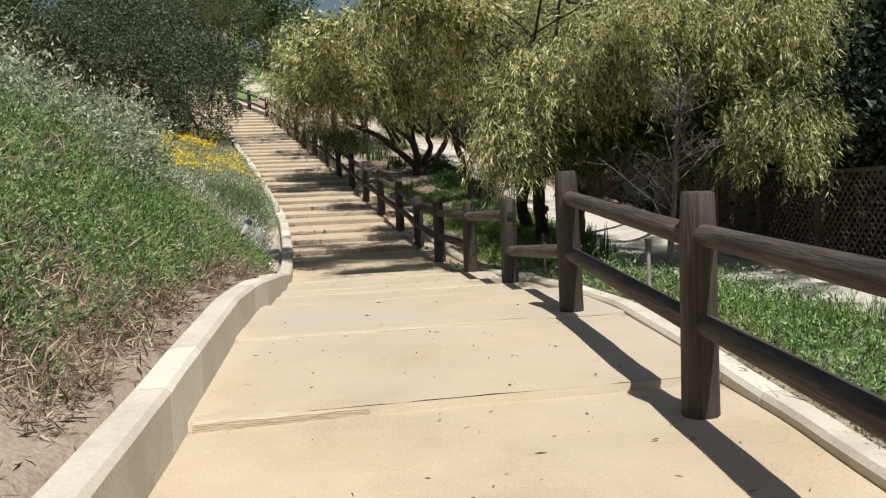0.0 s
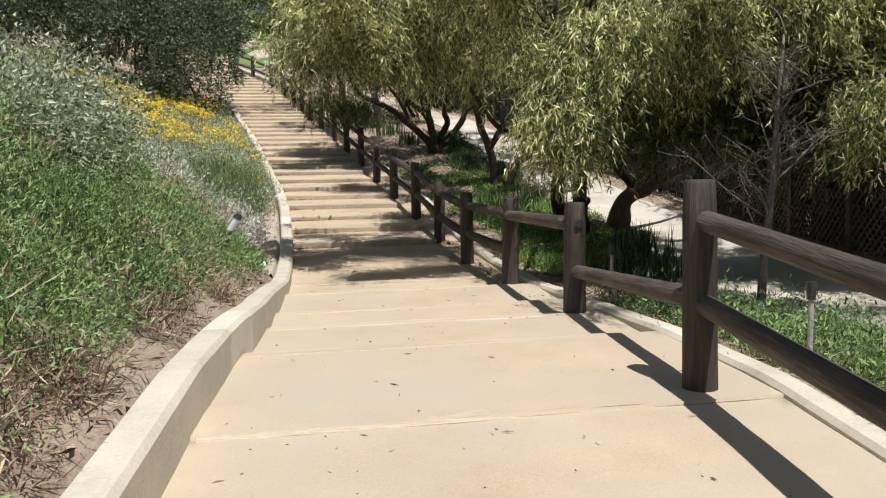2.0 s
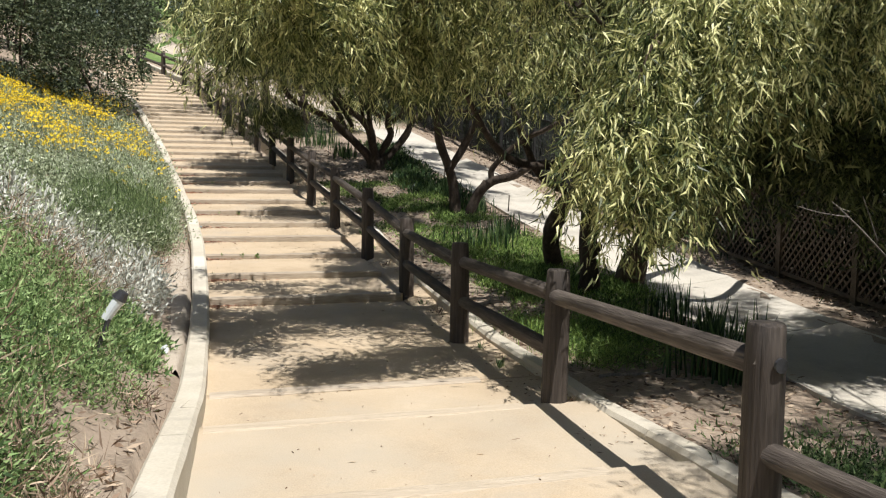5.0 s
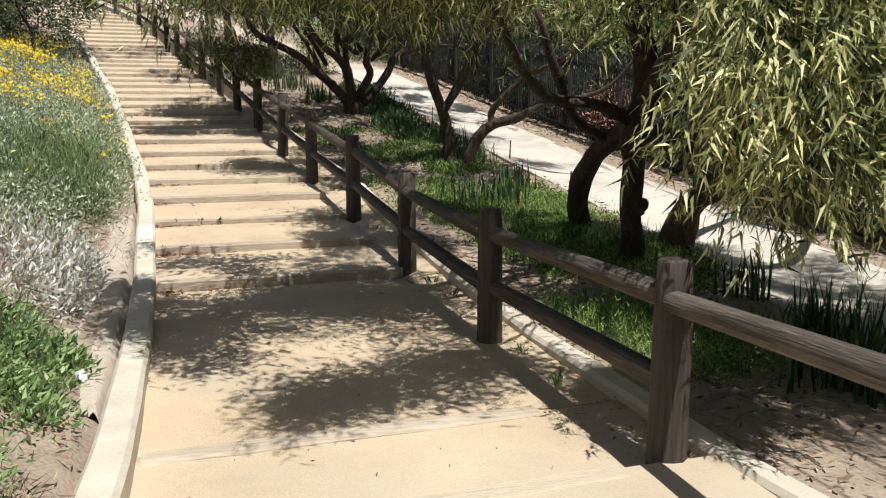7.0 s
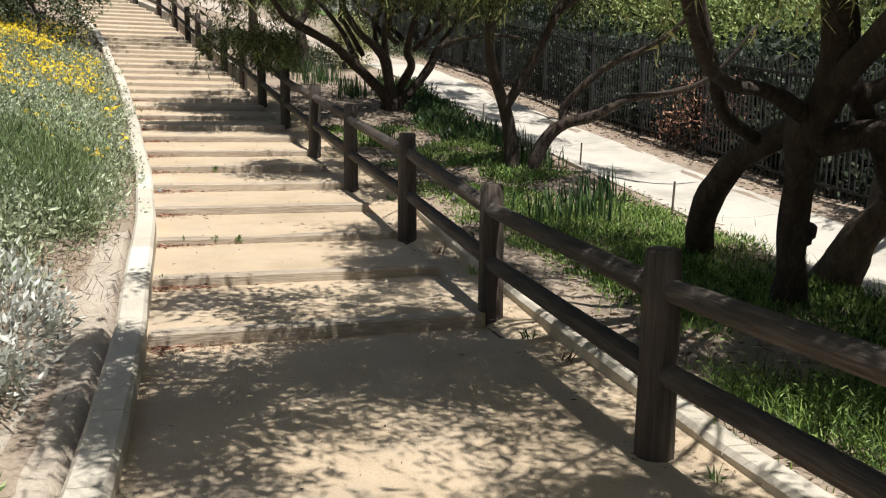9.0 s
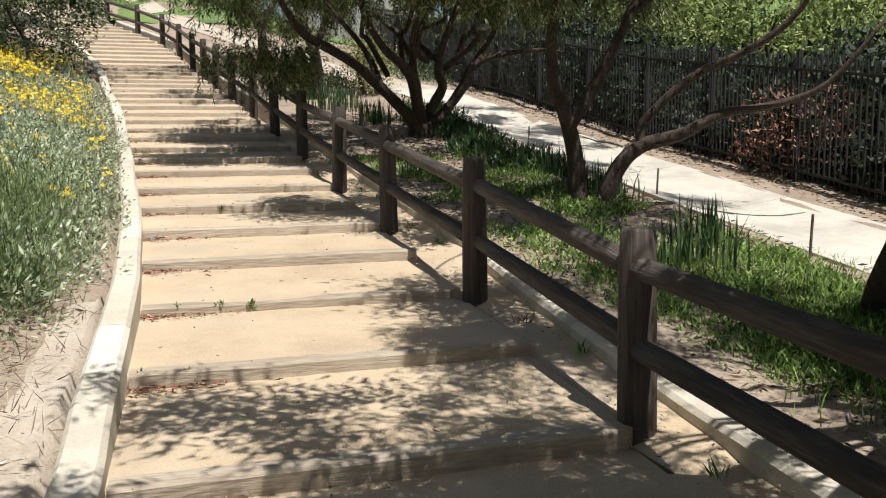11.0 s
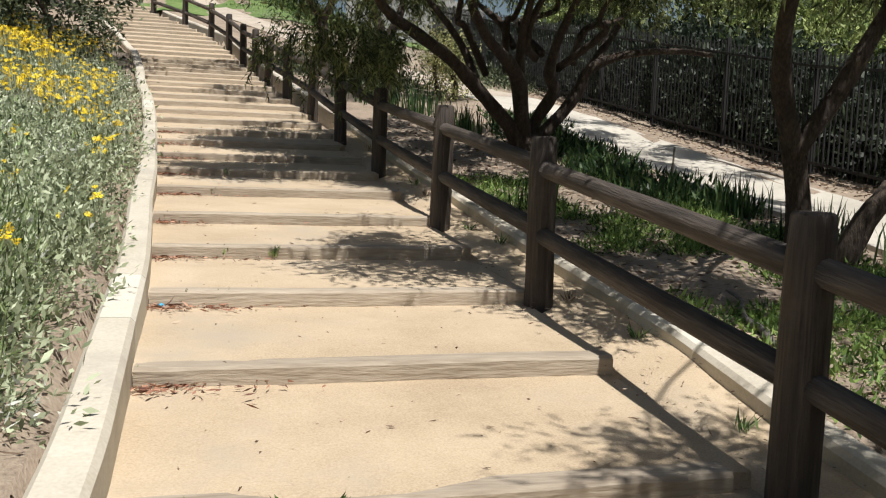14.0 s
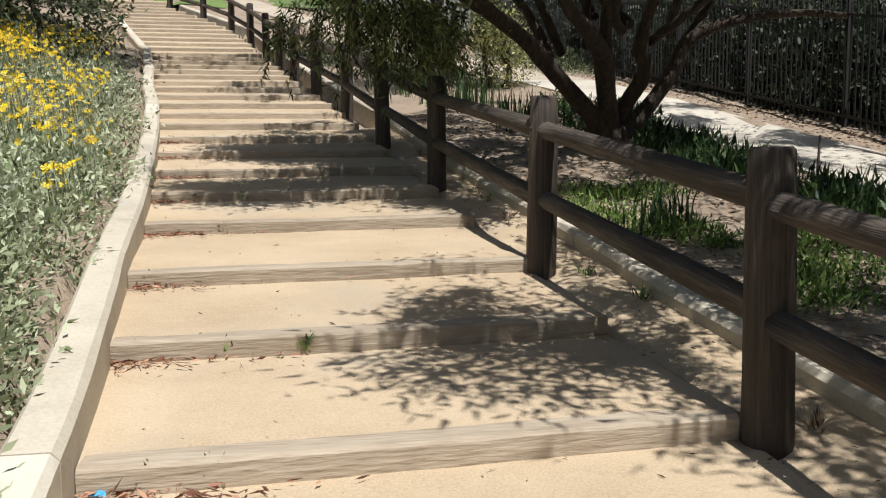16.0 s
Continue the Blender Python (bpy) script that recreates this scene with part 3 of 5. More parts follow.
for k in range(0, len(spots) - 20, 20):
    (xa, ya), (xb, yb) = spots[k], spots[k + 20]
    za, zb = ground_z(xa - 0.25, ya) + 0.06, ground_z(xb - 0.25, yb) + 0.06
    for h in (0.12, 1.36):
        bm = bmesh.new()
        d = Vector((xb - xa, yb - ya, zb - za))
        bmesh.ops.create_cube(bm, size=1, matrix=Matrix.Translation(Vector((xa, ya, za + h)) + d / 2) @ d.to_track_quat("X", "Z").to_matrix().to_4x4() @ Matrix.Diagonal((d.length, 0.03, 0.035, 1)))
        part("cross_rail", bm, IRON, picket_fence).matrix_parent_inverse = picket_fence.matrix_world.inverted()
    bm = bmesh.new()
    bmesh.ops.create_cube(bm, size=1, matrix=Matrix.Translation((xa + 0.04, ya, za + 0.78)) @ Matrix.Diagonal((0.06, 0.06, 1.62, 1)))
    part("fence_post", bm, IRON, picket_fence).matrix_parent_inverse = picket_fence.matrix_world.inverted()

lattice = thing("lattice_fence", (8, 16, 0), "brown diamond lattice fence panels on timber posts", "fence")
linv = lattice.matrix_world.inverted()
for y0 in np.arange(9.0, 19.2, 1.7):
    xa, xb = float(along(FENCE_X, y0)), float(along(FENCE_X, y0 + 1.7))
    za = ground_z(xa - 0.25, y0) + 0.08
    zb = ground_z(xb - 0.25, y0 + 1.7) + 0.08
    bm = bmesh.new()
    wide, tall, step = 1.7, 1.1, 0.125
    for sgn in (1, -1):
        c = -tall
        while c < wide:
            # a slat rising at 45 degrees, cut to the panel
            u0, u1 = max(c, 0), min(c + tall, wide)
            if u1 - u0 > 0.03:
                w0, w1 = u0 - c, u1 - c
                if sgn < 0:
                    w0, w1 = tall - w0, tall - w1
                a, b = Vector((0.006 * sgn, u0, w0)), Vector((0.006 * sgn, u1, w1))
                d = b - a
                bmesh.ops.create_cube(bm, size=1, matrix=Matrix.Translation((a + b) / 2) @ d.to_track_quat("X", "Z").to_matrix().to_4x4() @ Matrix.Diagonal((d.length, 0.01, 0.028, 1)))
            c += step
    for uu, ww, su, sw in ((wide / 2, 0, wide, 0.05), (wide / 2, tall, wide, 0.05)):
        bmesh.ops.create_cube(bm, size=1, matrix=Matrix.Translation((0, uu, ww)) @ Matrix.Diagonal((0.04, su, sw, 1)))
    for vv in bm.verts:
        t = vv.co.y / wide
        vv.co = Vector((xa + (xb - xa) * t + vv.co.x, y0 + vv.co.y, za + (zb - za) * t + vv.co.z))
    part("lattice_panel", bm, LATTICE, lattice).matrix_parent_inverse = linv
    bm = bmesh.new()
    bmesh.ops.create_cube(bm, size=1, matrix=Matrix.Translation((xa, y0 - 0.05, za + 0.55)) @ Matrix.Diagonal((0.09, 0.09, 1.3, 1)))
    part("lattice_post", bm, LATTICE, lattice).matrix_parent_inverse = linv


# ---- plants ----
def weeping_strands(lobes, n, leaves_each, long, leaf=(0.09, 0.016), shell=0.5, corners=3, per=18):
    """Leaves on drooping twigs that hang from points in the lobes."""
    # sprays: several strands spring from each point, with gaps between
    hub, hd = in_lobes(lobes, max(1, n // per + 1), shell)
    top = np.repeat(hub, per, axis=0)[:n] + rng.normal(size=(n, 3)) * np.array([0.13, 0.13, 0.09])
    d = unit(np.repeat(hd, per, axis=0)[:n] + rng.normal(size=(n, 3)) * 0.3)
    L = long * (0.45 + 0.9 * rng.random((n, 1)))
    out = d * np.array([1, 1, 0]) * 0.30 + rng.normal(size=(n, 3)) * 0.12
    t = rng.random((n, leaves_each)) ** 0.8
    pos = top[:, None, :] + out[:, None, :] * (t * L)[..., None]
    pos[..., 2] -= (t ** 1.25) * L * 0.9
    pos += rng.normal(size=pos.shape) * 0.018
    way = np.stack([out[:, None, 0] + rng.normal(size=t.shape) * 0.55, out[:, None, 1] + rng.normal(size=t.shape) * 0.55, -0.9 + rng.normal(size=t.shape) * 0.5], -1)
    k = n * leaves_each
    size = 0.65 + 0.7 * rng.random(k)
    return leaf_quads(pos.reshape(k, 3), way.reshape(k, 3), leaf[0] * size, leaf[1] * size, corners)


def cloud_leaves(lobes, n, leaf=(0.07, 0.035), shell=0.45, up=0.3, per=26):
    spread = 0.16 if leaf[0] < 0.15 else 0.3
    hub, hd = in_lobes(lobes, n // per + 1, shell)
    pos = np.repeat(hub, per, axis=0)[:n] + rng.normal(size=(n, 3)) * spread * np.array([1, 1, 0.7])
    d = np.repeat(hd, per, axis=0)[:n]
    way = d * 0.8 + rng.normal(size=(n, 3)) * 0.8 + np.array([0, 0, up])
    size = 0.6 + 0.8 * rng.random(n)
    return leaf_quads(pos, way, leaf[0] * size, leaf[1] * size, 3)


def limb(a, b, bend=0.25, n=4, seed=0):
    """Points of a crooked limb from a to b."""
    a, b = Vector(a), Vector(b)
    r = random.Random(seed)
    pts = []
    for i in range(n + 1):
        t = i / n
        p = a.lerp(b, t)
        if 0 < i < n:
            p += Vector((r.uniform(-1, 1), r.uniform(-1, 1), r.uniform(-0.4, 1))) * bend * (b - a).length * 0.3
        pts.append(p)
    return pts


def twigs_to(lobes, hub, n, r, seed):
    """Crooked thin limbs from hub out into the lobes."""
    rr = random.Random(seed)
    res = []
    for k in range(n):
        l = lobes[k % len(lobes)]
        b = Vector((l[0] + rr.uniform(-0.6, 0.6) * l[3], l[1] + rr.uniform(-0.6, 0.6) * l[4], l[2] + rr.uniform(-0.5, 0.6) * l[5]))
        res.append((limb(hub, b, 0.35, 4, seed * 31 + k), [r, r * 0.75, r * 0.5, r * 0.3, r * 0.12]))
    return res


def finish_tree(name, base, label, stems, twigs, quads, bark, leafmat, category="tree", group=""):
    t = thing(name, base, label, category, group)
    inv = t.matrix_world.inverted()
    tubes("trunk", stems, bark, t, 10, 0.3).matrix_parent_inverse = inv
    if twigs:
        fine = tubes("branch_mass", twigs, bark, t, 5, 0.2)
        fine.matrix_parent_inverse = inv
        fine["kind"] = "stuff"
    quads_mesh("crown", quads, leafmat, t, 3).matrix_parent_inverse = inv
    return t


# the large weeping tree with three leaning stems
zA = ground_z(5.2, 17.2)
# lobes below y 11.5 are added out of view to shade lane and soil
lobesA = [(5.2, 14.3, 3.3, 0.9, 1.0, 0.55), (3.7, 12.6, 2.15, 0.26, 0.3, 0.4), (5.4, 12.9, 3.1, 0.9, 0.8, 0.45), (6.6, 13.1, 3.35, 1.2, 1.1, 0.55), (7.5, 13.2, 3.6, 0.7, 1.0, 0.55), (6.75, 12.0, 1.75, 0.5, 0.45, 0.35),
          (2.7, 15.0, 3.2, 0.8, 0.9, 0.5), (2.1, 15.0, 3.0, 0.8, 0.45, 0.4), (1.4, 14.4, 2.8, 0.55, 0.5, 0.4), (2.9, 14.0, 3.2, 0.45, 0.45, 0.4), (2.3, 12.4, 3.3, 0.55, 0.4, 0.3), (2.9, 12.8, 3.2, 0.55, 0.4, 0.3),
          (5.5, 15.7, 4.0, 1.2, 1.2, 0.8), (6.6, 14.9, 3.9, 0.8, 0.9, 0.5), (4.3, 17.6, 3.9, 1.0, 1.0, 0.6), (3.4, 16.7, 3.8, 0.7, 0.7, 0.45), (5.2, 9.6, 4.1, 0.9, 0.8, 0.4), (4.0, 9.0, 4.2, 0.8, 0.7, 0.4), (6.4, 9.3, 4.1, 1.0, 0.9, 0.4), (6.2, 6.6, 4.3, 0.9, 0.8, 0.35), (4.7, 11.4, 3.95, 0.6, 0.45, 0.25)]
# extra overhead clumps, added to throw the patchy shade on the landing
dense = [(0.95, 15.2, 3.1, 0.35, 0.3, 0.2), (0.75, 16.2, 3.2, 0.35, 0.35, 0.2), (2.3, 12.4, 3.3, 0.55, 0.35, 0.25), (2.9, 12.8, 3.2, 0.5, 0.35, 0.25), (1.45, 14.2, 2.95, 0.5, 0.5, 0.25), (1.5, 13.6, 3.0, 0.4, 0.35, 0.25), (1.5, 15.1, 3.1, 0.7, 0.35, 0.25), (1.55, 16.3, 3.2, 0.6, 0.4, 0.25), (2.2, 16.0, 3.2, 0.7, 0.4, 0.25)]
stemsA = [([(5.3, 18.4, zA - 0.2), (5.2, 18.2, zA + 0.2), (5.04, 17.9, zA + 0.55), (4.99, 17.5, zA + 0.9), (4.95, 17.0, zA + 1.1), (4.94, 16.55, zA + 1.26)], [0.15, 0.12, 0.11, 0.105, 0.1, 0.095]),
          ([(5.16, 16.95, zA - 0.2), (5.12, 16.85, zA + 0.15), (5.07, 16.8, zA + 0.5), (5.03, 16.7, zA + 0.92), (4.91, 16.5, zA + 1.2), (4.92, 16.3, zA + 1.46), (4.79, 16.1, zA + 1.85), (4.5, 15.9, zA + 2.4), (4.4, 15.8, zA + 3.3)], [0.15, 0.11, 0.1, 0.1, 0.13, 0.12, 0.1, 0.08, 0.05]),
          ([(5.08, 16.78, zA + 0.46), (5.16, 16.74, zA + 0.5), (5.2, 16.71, zA + 0.5)], [0.085, 0.08, 0.035]),
          ([(4.93, 16.5, zA + 1.25), (4.44, 16.2, zA + 1.42), (3.87, 15.8, zA + 1.46), (3.46, 15.4, zA + 1.62), (3.0, 14.9, zA + 2.1)], [0.065, 0.052, 0.042, 0.034, 0.02]),
          ([(4.95, 17.0, zA + 1.1), (4.5, 16.8, zA + 1.3), (4.2, 16.5, zA + 1.6), (3.9, 16.3, zA + 2.2)], [0.05, 0.045, 0.04, 0.025]),
          ([(4.92, 16.5, zA + 1.1), (5.24, 16.3, zA + 1.19), (5.42, 16.0, zA + 1.21), (5.55, 15.7, zA + 1.12), (6.0, 15.3, zA + 1.35), (6.5, 14.6, zA + 2.2)], [0.1, 0.085, 0.08, 0.075, 0.06, 0.035]),
          ([(4.92, 16.3, zA + 1.46), (5.18, 16.4, zA + 1.42), (5.42, 16.5, zA + 1.2), (5.62, 16.6, zA + 0.98), (5.9, 16.85, zA + 0.75)], [0.1, 0.085, 0.07, 0.07, 0.08]),
          ([(5.15, 16.4, zA + 1.4), (5.33, 16.2, zA + 1.52), (5.4, 15.8, zA + 1.85), (5.45, 15.3, zA + 2.4), (5.4, 14.2, zA + 2.9)], [0.075, 0.065, 0.06, 0.045, 0.02]),
          ([(4.9, 16.3, zA + 1.45), (4.6, 15.2, zA + 1.95), (4.3, 14.2, zA + 2.4), (3.9, 13.2, zA + 2.3), (3.6, 12.6, zA + 2.1)], [0.08, 0.07, 0.05, 0.03, 0.015]),
          ([(4.85, 16.2, zA + 1.7), (5.0, 16.5, zA + 2.3), (5.3, 16.8, zA + 3.2)], [0.075, 0.06, 0.03]),
          ([(4.6, 15.95, zA + 2.2), (3.4, 15.3, zA + 2.8), (2.2, 14.8, zA + 3.0), (1.2, 14.8, zA + 2.95)], [0.07, 0.05, 0.04, 0.02])]
overhang = [(1.2, 14.8, 2.75, 0.55, 0.4, 0.3), (1.8, 14.9, 2.75, 0.5, 0.3, 0.3)]
front = [(3.62, 12.5, 1.98, 0.2, 0.22, 0.42), (3.5, 12.4, 1.62, 0.1, 0.14, 0.25), (6.75, 11.95, 1.7, 0.5, 0.4, 0.35), (5.0, 12.5, 2.75, 0.6, 0.45, 0.4), (4.1, 12.5, 2.4, 0.5, 0.4, 0.4), (5.9, 12.5, 2.95, 0.6, 0.45, 0.4), (6.8, 12.3, 3.0, 0.6, 0.45, 0.4), (5.0, 13.2, 2.95, 0.6, 0.5, 0.4)]
quadsA = np.concatenate([cloud_leaves(dense, 9000, (0.10, 0.026), 0.9, -0.4, 210), cloud_leaves([l for l in lobesA if l[0] < 3.5], 13000, (0.10, 0.022), 0.9, -0.4, 120), weeping_strands(lobesA, 8800, 28, 0.62, (0.1, 0.0100), per=44),
                         cloud_leaves(lobesA, 52000, (0.10, 0.014), 0.9, -0.4, 90)])
weeping = finish_tree("weeping_tree", (5.2, 17.0, zA), "weeping tree with narrow yellow-green leaves and leaning stems", stemsA, twigs_to(lobesA, (4.9, 15.9, zA + 2.2), 40, 0.035, 3), quadsA, BARK, WEEPLEAF)
curtain = [(3.7, 14.8, 2.75, 1.0, 0.9, 0.3), (2.7, 15.6, 2.85, 0.8, 0.7, 0.25), (4.8, 15.0, 2.75, 0.9, 0.7, 0.3)]
near = np.concatenate([weeping_strands(front[:2], 520, 36, 0.6, (0.095, 0.012), 0.8, 3, 26), weeping_strands(curtain, 900, 30, 0.7, (0.09, 0.012), 0.8, 3), weeping_strands(overhang, 380, 30, 0.62, (0.085, 0.011), 0.5, 3), weeping_strands(front, 4200, 34, 0.62, (0.09, 0.013), 0.6, 3, 34)])
quads_mesh("hanging_sprays", near, WEEPLEAF, weeping, 3).matrix_parent_inverse = weeping.matrix_world.inverted()
# the crown's inner shade is put into colour: these leaves take the darker olive
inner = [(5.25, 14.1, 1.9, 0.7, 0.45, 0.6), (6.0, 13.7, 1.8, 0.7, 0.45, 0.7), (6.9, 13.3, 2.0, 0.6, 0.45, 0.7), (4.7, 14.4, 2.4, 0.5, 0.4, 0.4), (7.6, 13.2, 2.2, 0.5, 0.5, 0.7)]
quads_mesh("inner_foliage", np.concatenate([cloud_leaves(inner, 26000, (0.1, 0.022), 0.9, -0.5, 60), weeping_strands(inner, 900, 26, 0.6, (0.095, 0.014), 0.8, 3, 20)]), OLIVELEAF, weeping, 3, "inner foliage in a darker leaf colour that stands for shade").matrix_parent_inverse = weeping.matrix_world.inverted()
zr = ground_z(6.05, 17.4)
lobesR = [(8.8, 17.4, 3.7, 1.1, 1.3, 0.8), (8.9, 15.8, 3.2, 0.9, 1.2, 0.8)]
stemsR = [([(5.84, 17.4, zr - 0.2), (5.84, 17.3, zr + 0.1), (5.82, 17.1, zr + 0.48), (5.91, 16.9, zr + 0.68), (6.05, 16.6, zr + 0.8), (6.2, 16.2, zr + 1.0), (6.9, 16.0, zr + 1.5), (7.8, 16.4, zr + 2.4)], [0.24, 0.2, 0.145, 0.12, 0.1, 0.09, 0.07, 0.04]),
          ([(5.9, 16.95, zr + 0.66), (6.2, 17.2, zr + 1.0), (6.9, 17.5, zr + 1.7), (8.0, 17.5, zr + 3.0)], [0.1, 0.09, 0.07, 0.035])]
finish_tree("leaning_tree", (6.0, 17.5, zr), "leaning tree with reddish bark and drooping crown", stemsR, twigs_to(lobesR, (7.6, 17.2, zr + 2.2), 14, 0.03, 5),
            np.concatenate([weeping_strands(lobesR, 1300, 24, 0.8, (0.10, 0.016)), cloud_leaves(lobesR, 4000, (0.1, 0.02), 0.9)]), REDBARK, WEEPLEAF)

# slender tree with three dark stems
zB = ground_z(5.15, 22.6)
lobesB = [(4.4, 21.5, zB + 3.6, 1.5, 1.5, 0.8), (6.0, 21.6, zB + 4.0, 1.3, 1.3, 0.6), (5.2, 23.4, zB + 4.0, 1.8, 1.5, 0.9), (6.1, 24.2, zB + 3.8, 1.0, 1.2, 0.7), (3.4, 22.6, zB + 3.6, 1.1, 1.2, 0.6), (5.4, 19.6, zB + 3.9, 1.0, 0.8, 0.5), (2.6, 21.4, zB + 3.5, 0.8, 0.7, 0.45), (3.3, 17.8, zB + 3.6, 0.6, 0.6, 0.4), (3.6, 20.3, zB + 3.3, 0.75, 0.55, 0.4)]
stemsB = [([(5.06, 22.7, zB - 0.2), (5.0, 22.68, zB + 0.5), (4.85, 22.6, zB + 0.95), (4.62, 22.4, zB + 1.5), (4.55, 22.1, zB + 2.3), (4.4, 21.8, zB + 3.4)], [0.10, 0.085, 0.08, 0.06, 0.05, 0.03]),
          ([(4.9, 22.62, zB + 0.8), (5.15, 22.5, zB + 1.25), (5.5, 22.4, zB + 2.0), (5.7, 22.4, zB + 2.7), (5.8, 22.5, zB + 3.6)], [0.07, 0.065, 0.055, 0.045, 0.03]),
          ([(5.5, 22.4, zB + 2.0), (5.95, 22.2, zB + 2.4), (6.4, 22.1, zB + 3.2)], [0.05, 0.04, 0.025]),
          ([(5.2, 22.5, zB - 0.2), (5.36, 22.4, zB + 0.35), (5.62, 22.3, zB + 0.62), (5.95, 22.1, zB + 0.72), (6.3, 21.9, zB + 0.93), (6.68, 21.6, zB + 1.0), (7.1, 21.3, zB + 1.2), (7.5, 21.0, zB + 1.8)], [0.1, 0.085, 0.075, 0.065, 0.05, 0.04, 0.03, 0.015]),
          ([(5.16, 22.5, zB - 0.2), (5.3, 22.45, zB + 0.25), (5.5, 22.35, zB + 0.62)], [0.055, 0.05, 0.04]),
          ([(5.62, 22.3, zB + 0.6), (5.62, 22.3, zB + 0.85), (6.0, 22.0, zB + 1.3), (6.4, 21.6, zB + 1.55), (6.7, 21.2, zB + 1.9), (6.9, 20.8, zB + 2.7)], [0.055, 0.05, 0.045, 0.04, 0.03, 0.015])]
lobesB = [(a, b, c - (0.55 if b > 21 else 0.2), d, e, f) for a, b, c, d, e, f in lobesB]
finish_tree("slender_tree", (5.2, 22.6, zB), "slender tree with dark forked stems and olive leaves", stemsB, twigs_to(lobesB, (5.4, 22.4, zB + 2.6), 30, 0.03, 7),
            np.concatenate([weeping_strands(lobesB, 2700, 24, 0.6, (0.095, 0.017), per=40), cloud_leaves(lobesB, 15000, (0.10, 0.024), 0.9, 0.0, 80), cloud_leaves([l for l in lobesB if l[0] < 3.7 and l[1] < 22], 6500, (0.10, 0.026), 0.9, 0.0, 90)]), BARK, OLIVELEAF)

# spreading tree with many stems
zC = ground_z(4.65, 28.4)
lobesC = [(4.6, 26.6, zC + 3.6, 2.0, 1.5, 0.8), (6.4, 27.6, zC + 3.5, 1.6, 1.6, 0.8), (3.2, 27.4, zC + 3.5, 1.3, 1.4, 0.7), (4.6, 29.0, zC + 3.9, 2.2, 1.6, 0.9), (2.7, 29.3, zC + 3.3, 0.9, 1.0, 0.6), (6.2, 30.2, zC + 3.5, 1.1, 1.2, 0.7), (5.4, 25.2, zC + 3.3, 1.4, 1.0, 0.6), (1.7, 27.4, zC + 3.6, 1.2, 1.1, 0.6), (3.2, 25.0, zC + 3.4, 1.0, 1.0, 0.5)]
stemsC = [([(4.62, 28.4, zC - 0.25), (4.6, 28.4, zC + 0.08), (4.58, 28.35, zC + 0.26)], [0.3, 0.23, 0.17]),
          ([(4.52, 28.35, zC + 0.12), (4.32, 28.2, zC + 0.36), (3.84, 27.9, zC + 0.76), (3.36, 27.5, zC + 1.1), (2.86, 27.0, zC + 1.3), (2.4, 26.5, zC + 1.5), (2.0, 26.2, zC + 2.1)], [0.13, 0.1, 0.09, 0.08, 0.07, 0.055, 0.03]),
          ([(4.56, 28.35, zC + 0.15), (4.5, 28.2, zC + 0.46), (4.39, 28.0, zC + 0.86), (4.16, 27.7, zC + 1.1), (3.72, 27.2, zC + 1.36), (3.4, 26.8, zC + 1.8), (3.2, 26.4, zC + 2.6)], [0.13, 0.105, 0.1, 0.08, 0.06, 0.05, 0.025]),
          ([(4.64, 28.4, zC + 0.15), (4.71, 28.4, zC + 0.38), (4.91, 28.2, zC + 0.8), (4.82, 28.1, zC + 1.05), (4.83, 27.9, zC + 1.4), (4.97, 27.6, zC + 1.9), (5.2, 27.2, zC + 2.8)], [0.12, 0.085, 0.08, 0.075, 0.06, 0.05, 0.025]),
          ([(4.7, 28.4, zC + 0.15), (4.94, 28.4, zC + 0.35), (5.35, 28.5, zC + 0.84), (5.54, 28.5, zC + 1.2), (5.92, 28.3, zC + 1.36), (6.43, 28.0, zC + 1.42), (6.92, 27.7, zC + 1.36)], [0.12, 0.09, 0.085, 0.07, 0.055, 0.045, 0.03]),
          ([(5.5, 28.5, zC + 1.15), (5.91, 28.7, zC + 1.7), (6.36, 29.0, zC + 2.3)], [0.065, 0.05, 0.03]),
          ([(3.84, 27.9, zC + 0.76), (3.6, 28.1, zC + 1.4), (3.0, 28.4, zC + 2.2)], [0.06, 0.05, 0.025]),
          ([(4.39, 28.0, zC + 0.86), (4.3, 27.6, zC + 1.5), (4.35, 27.0, zC + 2.3)], [0.07, 0.05, 0.025])]
for k, (fx, fy, fz) in enumerate(((2.7, 26.9, 2.3), (3.6, 26.4, 2.5), (5.9, 26.6, 2.4), (6.6, 28.4, 2.5), (4.9, 26.0, 2.6), (5.2, 29.6, 2.7), (3.9, 29.4, 2.8))):
    stemsC.append((limb((4.55 + 0.3 * (fx - 4.55), 28.2, zC + 1.0 + 0.06 * k), (fx, fy, zC + fz), 0.5, 5, k + 400), [0.05, 0.045, 0.038, 0.03, 0.022, 0.012]))
lobesC = [(a, b, c - (0.6 if a > 2.5 else 0.3), d, e, f * 0.9) for a, b, c, d, e, f in lobesC]
spreading = finish_tree("spreading_tree", (4.65, 28.4, zC), "spreading multi-stemmed tree with olive-green drooping leaves", stemsC, twigs_to(lobesC, (4.6, 28.0, zC + 2.3), 34, 0.035, 9),
            np.concatenate([weeping_strands(lobesC, 3300, 24, 0.6, (0.10, 0.019), per=34), cloud_leaves(lobesC, 22000, (0.11, 0.027), 0.9, 0.0, 60), cloud_leaves([(2.0, 27.0, zC + 3.7, 1.2, 0.9, 0.5), (1.3, 25.2, zC + 3.0, 0.8, 0.6, 0.3), (2.3, 25.6, zC + 3.0, 0.8, 0.7, 0.35), (2.8, 24.6, zC + 2.9, 0.5, 0.5, 0.3)], 30000, (0.11, 0.028), 0.9, 0.0, 90)]), BARK, OLIVELEAF)

